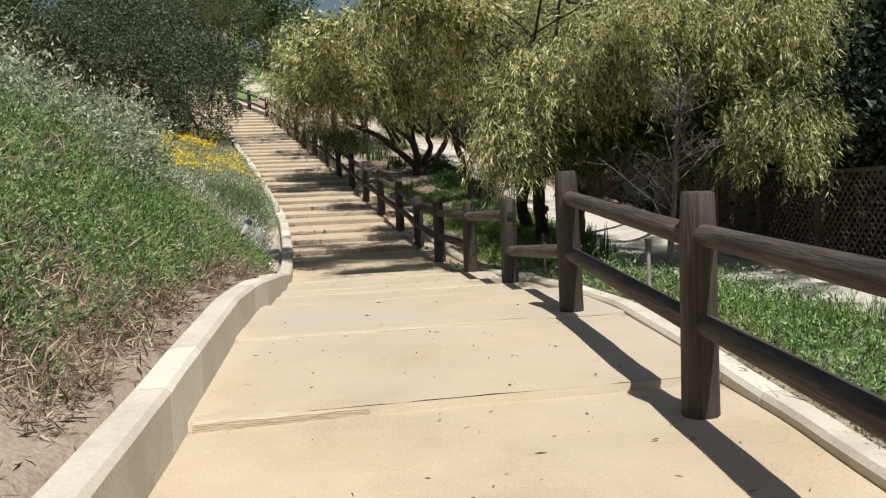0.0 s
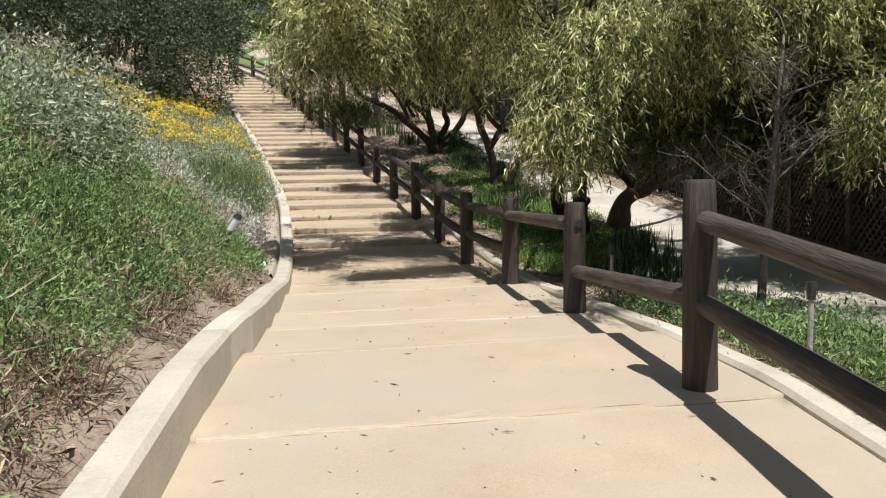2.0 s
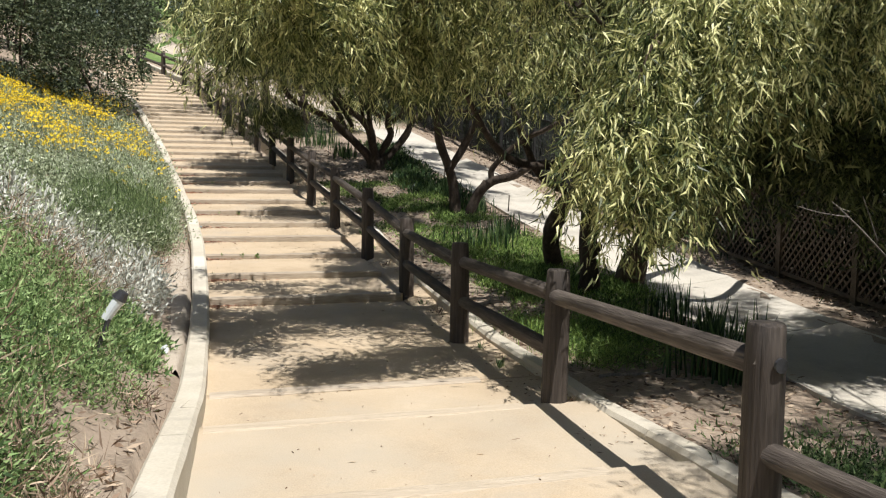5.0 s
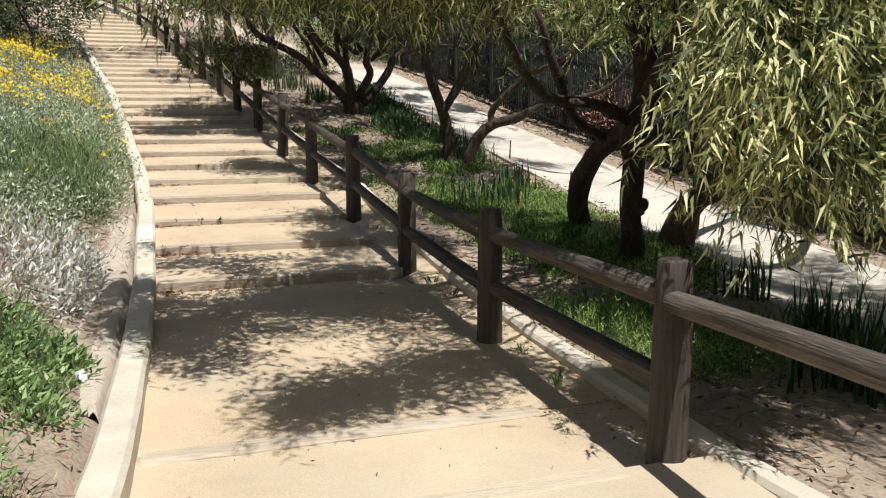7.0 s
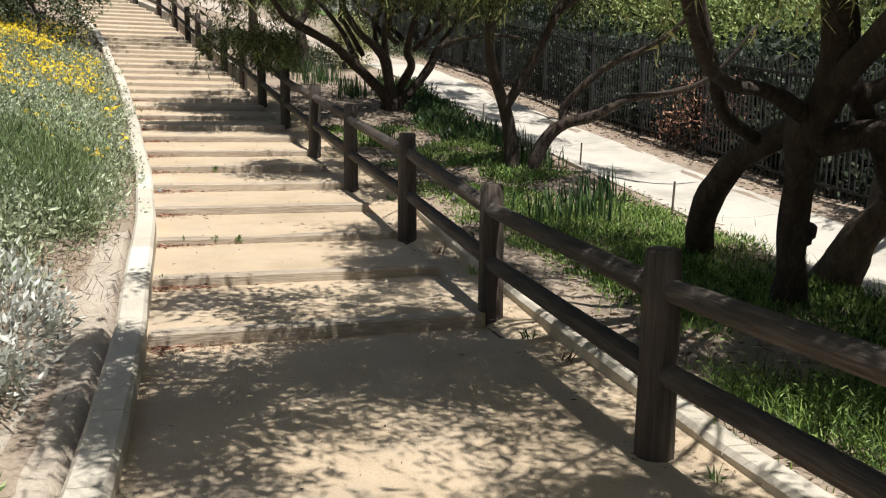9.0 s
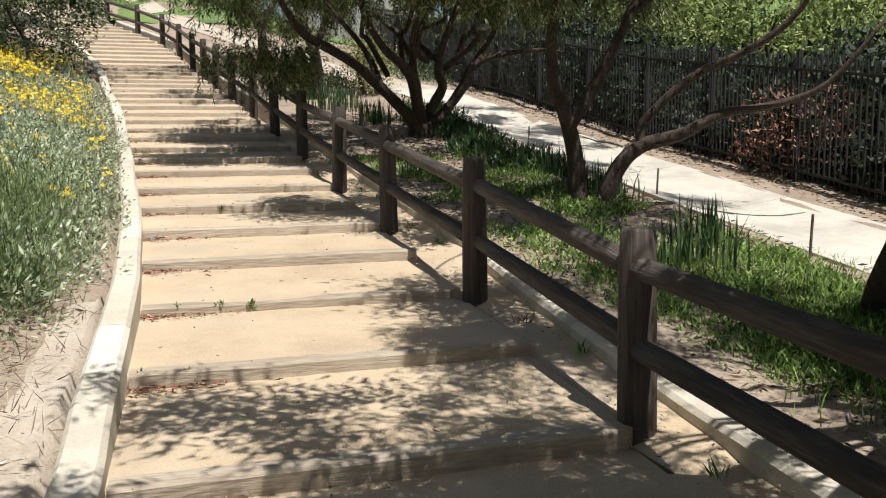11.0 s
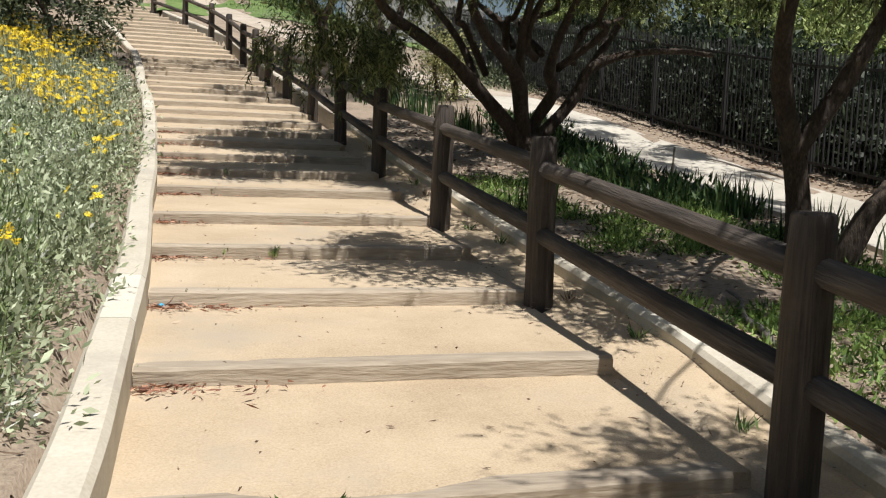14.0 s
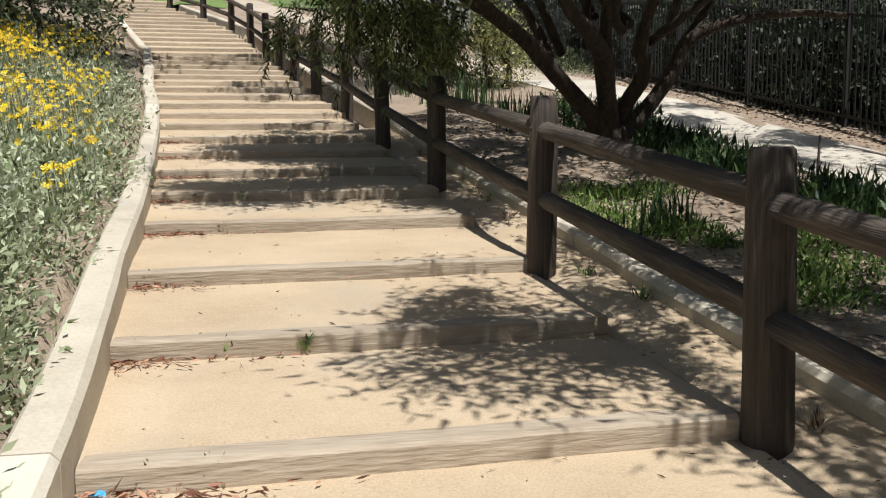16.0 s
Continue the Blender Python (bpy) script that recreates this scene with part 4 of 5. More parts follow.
droop = [(2.3, 26.8, 2.6, 0.45, 0.4, 0.15), (1.75, 26.6, 2.65, 0.4, 0.4, 0.2), (1.45, 26.0, 3.4, 0.4, 0.4, 0.3)]
quads_mesh("drooping_sprays", np.concatenate([weeping_strands(droop, 300, 26, 0.5, (0.095, 0.015), 0.8, 3, 24), cloud_leaves(droop, 700, (0.1, 0.022), 0.9, -0.4, 70)]), OLIVELEAF, spreading, 3).matrix_parent_inverse = spreading.matrix_world.inverted()

# two trees higher up beside the steps
for k, (x, y, s) in enumerate(((3.4, 33.2, 0.95), (2.55, 37.6, 1.05), (-3.2, 50.5, 1.2))):
    z = ground_z(x, y)
    lob = [(x - 0.5, y, z + 2.9 * s, 1.4 * s, 1.3 * s, 0.8 * s), (x + 1.1 * s, y + 0.3, z + 3.1 * s, 1.2 * s, 1.2 * s, 0.8 * s), (x, y + 0.8, z + 3.6 * s, 1.3 * s, 1.2 * s, 0.8 * s), (x - 1.9 * s, y - 1.0, z + 3.5 * s, 1.2 * s, 1.2 * s, 0.6 * s)]
    st = [(limb((x, y, z - 0.2), (x - 0.1, y, z + 1.2 * s), 0.15, 3, k + 20), [0.17, 0.14, 0.12, 0.1]), (limb((x - 0.1, y, z + 1.2 * s), (x - 0.8 * s, y, z + 2.9 * s), 0.3, 3, k + 30), [0.1, 0.08, 0.06, 0.03]),
          (limb((x - 0.1, y, z + 1.1 * s), (x + 0.9 * s, y + 0.2, z + 3.0 * s), 0.3, 3, k + 40), [0.1, 0.08, 0.06, 0.03])]
    finish_tree("hillside_tree", (x, y, z), "small dark-stemmed tree on the slope above", st, twigs_to(lob, (x, y, z + 2.0 * s), 12, 0.025, k + 11),
                np.concatenate([weeping_strands(lob, 1100, 18, 0.6, (0.10, 0.02)), cloud_leaves(lob, 9000, (0.1, 0.028), 0.9)]), BARK, OLIVELEAF, group="trees on the upper slope")

# leafless grey tree
zd = ground_z(5.25, 11.6)
dead = thing("dead_tree", (5.25, 11.6, zd), "leafless pale grey young tree with fine twigs", "tree")
dinv = dead.matrix_world.inverted()
tubes("trunk", [([(5.2, 11.6, zd - 0.2), (5.22, 11.6, zd + 0.5), (5.28, 11.6, zd + 1.1), (5.33, 11.62, zd + 1.8), (5.40, 11.65, zd + 2.6)], [0.045, 0.04, 0.033, 0.024, 0.01])], GREYBARK, dead, 9, 0.25).matrix_parent_inverse = dinv
rr = random.Random(5)
sticks = []
for k in range(27):
    h = 0.7 + 1.9 * rr.random()
    a = Vector((5.22 + 0.07 * h, 11.6, zd + h))
    th = rr.uniform(0, 6.28)
    L = rr.uniform(0.35, 0.95) * (1.2 - 0.25 * h)
    b = a + Vector((math.cos(th) * L, math.sin(th) * L * 0.7, L * rr.uniform(0.35, 1.1)))
    sticks.append((limb(a, b, 0.35, 3, k + 70), [0.010, 0.007, 0.005, 0.002]))
    for q in range(7):
        c = a.lerp(b, rr.uniform(0.3, 1))
        e = c + Vector((rr.uniform(-1, 1), rr.uniform(-1, 1), rr.uniform(-0.2, 1))) * 0.28
        sticks.append((limb(c, e, 0.3, 2, k * 9 + q), [0.004, 0.003, 0.0015]))
fine = tubes("twig_mass", sticks, GREYBARK, dead, 4, 0.1)
fine.matrix_parent_inverse = dinv
fine["kind"] = "stuff"


def shrub(name, lobes, n, leaf, mat, label, shell=0.4, stems=5, bark=BARK, group="", strands=0):
    x, y = lobes[0][0], lobes[0][1]
    z = ground_z(x, y)
    st = []
    rr = random.Random(int(x * 100 + y * 10))
    for k in range(stems):
        l = lobes[k % len(lobes)]
        gx, gy = l[0] + rr.uniform(-0.2, 0.2) * l[3], l[1] + rr.uniform(-0.2, 0.2) * l[4]
        st.append((limb((gx, gy, ground_z(gx, gy) - 0.1), (l[0] + rr.uniform(-0.6, 0.6) * l[3], l[1] + rr.uniform(-0.6, 0.6) * l[4], l[2] + 0.4 * l[5]), 0.3, 3, k), [0.06, 0.045, 0.03, 0.012]))
    q = cloud_leaves(lobes, n, leaf, shell)
    if strands:
        q = np.concatenate([q, weeping_strands(lobes, strands, 16, 0.5, (leaf[0], leaf[1]))])
    t = thing(name, (x, y, z), label, "shrub", group)
    inv = t.matrix_world.inverted()
    fine = tubes("stem_mass", st, bark, t, 6, 0.2)
    fine.matrix_parent_inverse = inv
    fine["kind"] = "stuff"
    quads_mesh("foliage", q, mat, t, 3).matrix_parent_inverse = inv
    return t


# big dark shrub that leans over the upper steps
def lob(x, y, h, rx, ry, rz):
    return (x, y, ground_z(x, y) + h, rx, ry, rz)


shrub("large_shrub", [lob(-2.3, 32.6, 1.4, 1.3, 1.2, 1.5), lob(-4.2, 33.0, 1.7, 1.9, 1.6, 1.8), lob(-6.4, 33.2, 1.6, 1.9, 1.7, 1.7), lob(-2.7, 34.6, 2.5, 1.7, 1.5, 1.5), lob(-5.2, 35.2, 3.0, 2.2, 1.7, 1.6), lob(-8.4, 34.0, 1.8, 2.0, 1.8, 1.6), lob(-2.2, 36.8, 2.8, 1.3, 1.3, 1.0), lob(-1.5, 35.2, 3.0, 0.9, 1.1, 0.7), lob(-4.5, 38.5, 3.6, 2.0, 1.6, 1.4)],
      82000, (0.095, 0.046), BUSHLEAF, "large dark grey-green shrub overhanging the upper steps", strands=900)
shrub("hillside_shrub", [lob(-9.5, 33, 1.6, 2.4, 2.2, 1.9), lob(-12.5, 31, 1.8, 2.6, 2.2, 2.1), lob(-11, 36, 3.2, 2.8, 2.2, 2.2)], 30000, (0.14, 0.07), FARLEAF, "broad green shrub high on the bank")
shrub("hillside_shrub", [lob(-8.5, 24, 1.3, 2.0, 2.0, 1.6), lob(-10.8, 23, 1.6, 2.2, 2.0, 1.8), lob(-13, 26, 2.0, 2.5, 2.2, 2.2)], 28000, (0.13, 0.06), FARLEAF, "broad green shrub high on the bank")
shrub("hillside_shrub", [lob(-6.0, 44, 3.2, 2.6, 2.0, 2.6), lob(-10, 45, 2.4, 3.0, 2.0, 2.4), lob(-15, 42, 2.8, 3.2, 2.4, 2.6)], 26000, (0.16, 0.08), FARLEAF, "broad green shrub high on the bank")
# plants in the fence line up the steps
shrub("yellow_shrub", [lob(4.7, 34.0, 0.6, 0.4, 0.4, 0.6), lob(4.5, 33.8, 1.0, 0.3, 0.3, 0.35)], 4500, (0.07, 0.024), WEEPLEAF, "yellow-green upright shrub beside the lane", stems=3)

# wall of planting beyond the iron fence
rr = random.Random(11)
y = 3.0
while y < 46:
    x = float(along(FENCE_X, y)) + 1.5
    h = rr.uniform(1.0, 1.3) if y > 21 else (rr.uniform(0.5, 0.7) if y > 18.5 else rr.uniform(1.8, 2.8))
    shrub("boundary_shrub", [lob(x - 0.75, y, h * 0.55, 0.5, 1.3, h * 0.62), lob(x - 0.7, y + 1.1, h * 0.5, 0.5, 1.2, h * 0.6), lob(x + 0.4, y + 0.6, h * 0.8, 1.0, 1.4, h * 0.7)], 11000, (0.13, 0.06), CONIFER, "dark dense shrub behind the far fence", stems=3, group="shrubs behind the fence")
    if 21.5 < y < 26:
        shrub("dry_shrub", [lob(x - 1.2, y, 0.6, 0.4, 1.2, 0.6)], 2200, (0.07, 0.022), RUST, "rust-brown dry shrub against the iron fence", stems=3, group="dry shrubs behind the fence")
    if y > 22 and int(y) % 2 == 0:
        x, h = x + 2.6, rr.uniform(2.0, 3.0)
        shrub("pale_shrub", [lob(x, y + 1, h * 0.6, 1.7, 1.9, h * 0.75), lob(x + 0.5, y + 2.0, h * 0.9, 1.5, 1.5, h * 0.7)], 7000, (0.13, 0.055), PALELEAF, "light green shrub beyond the far fence", stems=3, group="shrubs beyond the fence")
    y += 2.3
for k, (x, y, h, r) in enumerate(((11.6, 13, 7.5, 2.4), (10.8, 9.5, 6.5, 2.2), (14.6, 15, 8, 2.6), (18.5, 19, 8, 3.0), (12.5, 8, 6.5, 2.4), (17, 27, 4.6, 2.4), (11.5, 3, 6, 2.2), (20, 33, 7, 3.2), (14.5, 40, 6, 2.4), (13.5, 48, 4.5, 2.2), (24, 18, 9, 3.5), (19, 10, 9, 3.2), (26, 42, 8, 3.5), (17, 60, 6, 3), (12, 66, 4, 2.2), (-4.5, 55, 6, 2.6), (-0.5, 57, 6, 2.4), (-9, 56, 7, 3.0))):
    z = ground_z(x, y)
    lb = [(x + rr.uniform(-1, 1) * r * 0.5, y + rr.uniform(-1, 1) * r * 0.5, z + h * f, r * w, r * w, h * 0.2) for f, w in ((0.35, 0.8), (0.5, 1.0), (0.62, 0.95), (0.75, 0.8), (0.88, 0.5), (0.45, 0.9))]
    finish_tree("background_tree", (x, y, z), "tall dark green tree beyond the fence", [(limb((x, y, z - 0.3), (x, y, z + h * 0.8), 0.1, 4, k), [0.22, 0.18, 0.14, 0.09, 0.04])], twigs_to(lb, (x, y, z + h * 0.4), 10, 0.05, k + 60),
                np.concatenate([cloud_leaves(lb, 8500, (0.23, 0.10), 0.6, -0.1)]), BARK, (CONIFER, FARLEAF, OLIVELEAF)[k % 3], group="trees beyond the fence")


# ---- plants on the bank and beside the path ----
def scatter(n, x0, x1, y0, y1, keep=None):
    """Points of the plan on the ground, x taken from the left kerb (minus: up the bank) or as it is."""
    pts = np.stack([x0 + (x1 - x0) * rng.random(n), y0 + (y1 - y0) * rng.random(n)], -1)
    return pts if keep is None else pts[keep(pts[:, 0], pts[:, 1])]


def bank(n, d0, d1, y0, y1, keep=None):
    p = scatter(n, d0, d1, y0, y1, keep)
    p[:, 0] = along(KERB_L, p[:, 1]) - 0.17 - p[:, 0]
    return p


def patch(x, y, size=1.0, at=0.0):
    """Soft patches over the plan, 0 to 1."""
    return 0.5 + 0.5 * np.sin(x * 2.3 / size + at + 1.2 * np.sin(y * 1.1 / size)) * np.sin(y * 1.9 / size + at * 2 + 1.1 * np.sin(x * 1.5 / size))


def clumps(name, pts, radius, tall, each, leaf, mat, label, category="plants", lean=0.5, sink=0.05, straight=0.0, corners=3):
    """Mounds of small leaves, one mesh."""
    n = len(pts)
    z = land(pts[:, 0], pts[:, 1])
    s = 0.6 + 0.8 * rng.random((n, 1, 1))
    d = rng.normal(size=(n, each, 3))
    d[..., 2] = np.abs(d[..., 2])
    d = unit(d) * rng.random((n, each, 1)) ** 0.4
    pos = np.stack([pts[:, 0], pts[:, 1], z - sink], -1)[:, None, :] + d * s * np.array([radius, radius, tall])
    way = d * np.array([1, 1, 1.0]) * (1 - straight) + rng.normal(size=d.shape) * lean + np.array([0, 0, 0.35 + straight])
    k = n * each
    size = 0.6 + 0.8 * rng.random(k)
    ob = quads_mesh(name, leaf_quads(pos.reshape(k, 3), way.reshape(k, 3), leaf[0] * size, leaf[1] * size, corners), mat, None, corners)
    return tagged(ob, label, category, kind="stuff")


def blades(name, pts, tall, each, wide, spread, mat, label, category="grass", droop=0.25):
    """Tufts of long blades, each blade of two bent pieces."""
    n = len(pts)
    z = land(pts[:, 0], pts[:, 1])
    base = np.stack([pts[:, 0], pts[:, 1], z - 0.02], -1)[:, None, :] + rng.normal(size=(n, each, 3)) * np.array([spread * 0.4, spread * 0.4, 0])
    th = rng.random((n, each, 1)) * 6.283
    out = np.concatenate([np.cos(th), np.sin(th), th * 0], -1)
    h = tall * (0.5 + 0.7 * rng.random((n, each, 1)))
    tilt = rng.random((n, each, 1)) * spread * 2
    mid = base + out * tilt * h * 0.45 + np.array([0, 0, 0.6]) * h
    tip = base + out * (tilt * h + droop * h * rng.random((n, each, 1))) + np.array([0, 0, 1.0]) * h * (1 - 0.3 * droop)
    side = np.concatenate([-np.sin(th), np.cos(th), th * 0], -1) * wide / 2
    quad = np.stack([base - side, base + side, mid + side * 0.9, mid - side * 0.9, mid - side * 0.9, mid + side * 0.9, tip + side * 0.1, tip - side * 0.1], 2)
    ob = quads_mesh(name, quad.reshape(-1, 3), mat)
    return tagged(ob, label, category, kind="stuff")


clumps("green_weeds", bank(1900, 0.45, 3.8, 1.0, 14.6, lambda d, y: patch(d, y, 0.9) + 0.45 * swell(d / 0.8) > 0.5), 0.24, 0.24, 120, (0.032, 0.0095), WEED, "bright green feathery weeds covering the bank", lean=1.0)
clumps("green_weeds", bank(330, 0.7, 3.4, 1.5, 14.2), 0.33, 0.42, 600, (0.034, 0.0095), WEED, "taller mounds of bright green feathery weeds", lean=1.0)
clumps("bank_scrub", bank(1000, 1.4, 7.0, 2.0, 16.0, lambda d, y: (d > 1.2 + 0.7 * np.sin(y)) & (patch(d, y, 1.3, 2) > 0.25)), 0.42, 0.38, 125, (0.048, 0.018), SAGE, "grey-green low scrub on the upper bank")
clumps("bank_weeds", bank(1100, 3.0, 12, 0.0, 24, lambda d, y: patch(d, y, 1.6, 1) > 0.3), 0.40, 0.40, 60, (0.09, 0.03), WEED, "green weeds high on the bank")
clumps("dry_stalks", bank(850, 0.16, 0.72, 0.5, 13.3, lambda d, y: patch(d, y, 0.5, 4) > 0.25 + 0.03 * y), 0.17, 0.17, 46, (0.10, 0.007), STRAW, "dry brown stalks at the foot of the bank", lean=1.6, sink=0.0)
clumps("green_weeds", bank(700, 0.3, 1.05, 1.5, 10.5, lambda d, y: patch(d, y, 0.6, 2) > 0.3), 0.20, 0.26, 150, (0.032, 0.0095), WEED, "bright green feathery weeds at the foot of the bank", lean=1.0)
clumps("dry_stalks", bank(620, 0.5, 3.0, 2, 14.5, lambda d, y: patch(d, y, 0.8, 7) > 0.58), 0.26, 0.36, 50, (0.13, 0.006), STRAW, "dry brown stalks among green weeds", lean=0.9)
blades("bank_grass", bank(450, 0.6, 3.4, 0.5, 9.0, lambda d, y: patch(d, y, 1.1, 5) > 0.6), 0.28, 12, 0.006, 0.4, LAWN, "long green grass on the bank")
clumps("green_weeds", bank(520, 0.25, 0.95, 7.3, 13.2, lambda d, y: d > 0.52 - 0.05 * (y - 8) + 0.12 * np.sin(y * 4)), 0.19, 0.34, 110, (0.034, 0.0095), WEED, "bright green feathery weeds near the kerb")
# silver plants and the flower bed
clumps("silver_plants", bank(320, 0.35, 3.0, 13.2, 17.6, lambda d, y: (np.abs(y - 16.4 + 0.9 * d) < 1.1) & (patch(d, y, 0.6, 3) > 0.2)), 0.24, 0.42, 180, (0.055, 0.016), SILVER, "silver-white leafy plants at the edge of the flower bed", corners=4)
clumps("dry_stalks", bank(70, 0.5, 1.4, 13.6, 17.0), 0.22, 0.30, 46, (0.14, 0.006), STRAW, "dry rust-brown stalks under silver plants", lean=0.8)
clumps("green_weeds", bank(120, 0.22, 0.8, 13.3, 14.6), 0.17, 0.16, 70, (0.05, 0.016), WEED, "bright green feathery weeds beside the kerb")
def bed_edge(d, y):
    """Inside the bed, which draws back from the kerb lower down."""
    return (d > 0.19 + 0.42 * swell((20.8 - y) / 4) + 0.08 * np.sin(y * 5)) & (y > 17.2 - 0.8 * d)


clumps("flower_bed", bank(620, 0.05, 1.7, 16.0, 26.0, bed_edge), 0.27, 0.40, 200, (0.046, 0.017), BEDLEAF, "grey-green leafy bed of flowering shrubs", corners=4, lean=0.8)
clumps("flower_bed", bank(1900, 0.05, 5.0, 15.0, 33.0, lambda d, y: bed_edge(d, y) & ((d > 1.2) | (y > 25))), 0.34, 0.44, 80, (0.056, 0.026), BEDLEAF, "grey-green leafy bed of flowering shrubs", lean=0.8)
clumps("flower_bed_silver", bank(800, 0.12, 5.0, 15.5, 33, lambda d, y: (patch(d, y, 0.8, 6) > 0.45) & bed_edge(d, y)), 0.26, 0.43, 75, (0.045, 0.016), SILVER, "silver-grey leaves among the flowering shrubs", lean=0.8, corners=4)
clumps("flower_bed_green", bank(420, 0.3, 6.0, 15.5, 34, lambda d, y: (patch(d, y, 1.1, 2) > 0.5) & bed_edge(d, y)), 0.27, 0.44, 70, (0.055, 0.018), WEED, "green leaves among the flowering shrubs")
clumps("feathery_shrubs", bank(110, 0.38, 1.5, 18.5, 21.2), 0.26, 0.6, 330, (0.09, 0.006), FEATHER, "tall dark feathery green plants beside the kerb", straight=0.5)


def flowers(name, pts, low, high, size, label):
    n = len(pts)
    z = land(pts[:, 0], pts[:, 1]) + low + (high - low) * rng.random(n) ** 0.6
    c = np.stack([pts[:, 0], pts[:, 1], z], -1)
    nor = unit(rng.normal(size=(n, 3)) * 0.5 + np.array([0.1, -0.4, 0.8]))
    a = unit(np.cross(nor, rng.normal(size=(n, 3))))
    b = np.cross(nor, a)
    r = size * (0.6 + 0.7 * rng.random((n, 1)))
    petals = []
    for k in range(6):
        t0 = 2 * math.pi * k / 6
        u = a * math.cos(t0) + b * math.sin(t0)
        w = -a * math.sin(t0) + b * math.cos(t0)
        petals.append(np.stack([c, c + u * r + w * r * 0.36 + nor * r * 0.15, c + u * r - w * r * 0.36 + nor * r * 0.15], 1))
    ob = quads_mesh(name, np.concatenate(petals).reshape(-1, 3), PETAL, None, 3)
    stems = np.stack([c - np.array([0.003, 0, 0]), c + np.array([0.003, 0, 0]), c + np.array([0.015, 0.01, -0.16]), c + np.array([0.010, 0.01, -0.16])], 1)
    st = quads_mesh("flower_stems", stems.reshape(-1, 3), SAGE)
    tagged(st, "thin green stems of yellow daisies", "stems", kind="stuff")
    return tagged(ob, label, "flowers", kind="stuff")


bedp = bank(60000, 0.3, 6.5, 17.0, 35.5, lambda d, y: rng.random(len(d)) < np.clip((y - 21.0) / 6, 0.03, 1) ** 2 * (0.08 + 0.92 * (patch(d, y, 0.9, 1.5) > 0.55)) * (0.2 + 0.8 * swell((d - 0.4) / 1.5)))
flowers("yellow_flowers", bedp, 0.36, 0.58, 0.022, "yellow daisy flowers above grey-green leaves")
heads = bank(20, 0.1, 1.1, 20.2, 27)
heads = np.repeat(heads, 9, axis=0) + rng.normal(size=(len(heads) * 9, 2)) * 0.07
flowers("yellow_flowers", heads, 0.25, 0.42, 0.024, "yellow daisy flowers beside the kerb")
flowers("yellow_flowers", bank(700, 2.2, 5.5, 13.5, 17.5, lambda d, y: patch(d, y, 0.8, 1) > 0.6), 0.4, 0.8, 0.024, "yellow daisy flowers on the upper bank")


# right of the path
def strip(n, d0, d1, y0, y1, keep=None):
    p = scatter(n, d0, d1, y0, y1, keep)
    p[:, 0] = along(KERB_R, p[:, 1]) + 0.15 + p[:, 0]
    return p


clumps("ground_cover", strip(2600, 0.18, 2.2, -1.0, 10.9, lambda d, y: (patch(d, y, 1.0, 3) > 0.22) & (d < 2.2 - 0.05 * y)), 0.26, 0.36, 72, (0.040, 0.012), WEED, "bright green feathery ground cover below the fence", lean=1.0)
clumps("ground_cover", strip(420, 0.15, 1.5, 7.0, 11.3, lambda d, y: patch(d, y, 0.7, 1) > 0.3), 0.24, 0.26, 120, (0.036, 0.010), WEED, "dark green feathery ground cover beside the low kerb", lean=1.0)
clumps("verge_twigs", bank(70, 0.15, 1.1, 16.4, 20.0), 0.2, 0.07, 26, (0.11, 0.005), STRAW, "dry brown twigs on the pale verge", lean=1.4, sink=0.0)
clumps("dry_stalks", strip(300, 0.05, 0.7, 0, 11), 0.16, 0.16, 30, (0.12, 0.005), STRAW, "dry brown stalks under the green ground cover", lean=1.2)
blades("long_grass", strip(130, 0.5, 2.4, 0, 8.5), 0.40, 20, 0.008, 0.35, LAWN, "long bright green grass below the fence")
blades("long_grass", strip(60, 0.35, 1.0, 14.0, 15.6, lambda d, y: patch(d, y, 0.6, 1) > 0.2), 0.20, 30, 0.006, 0.6, LAWN, "tuft of bright green grass behind the fence")
clumps("low_weeds", strip(1500, 0.12, 2.4, 17.0, 26.5, lambda d, y: (patch(d, y, 0.9, 2) > 0.5) & (d > 0.6 - 0.2 * (y - 18))), 0.2, 0.12, 85, (0.045, 0.016), LOWWEED, "low bright green weeds under the trees")
clumps("low_weeds", strip(650, 0.7, 2.6, 14.5, 20, lambda d, y: patch(d, y, 0.8, 5) > 0.45), 0.2, 0.11, 85, (0.045, 0.016), LOWWEED, "low bright green weeds under the trees")
clumps("weed_patch", strip(95, 0.25, 1.35, 13.7, 15.4), 0.2, 0.24, 210, (0.036, 0.0075), LOWWEED, "sunlit patch of tall green weeds behind the fence", lean=0.9)
blades("short_lawn", scatter(800, 4.3, 5.7, 16.6, 20.2), 0.10, 16, 0.006, 0.6, LAWN, "short bright lawn beside the concrete lane")
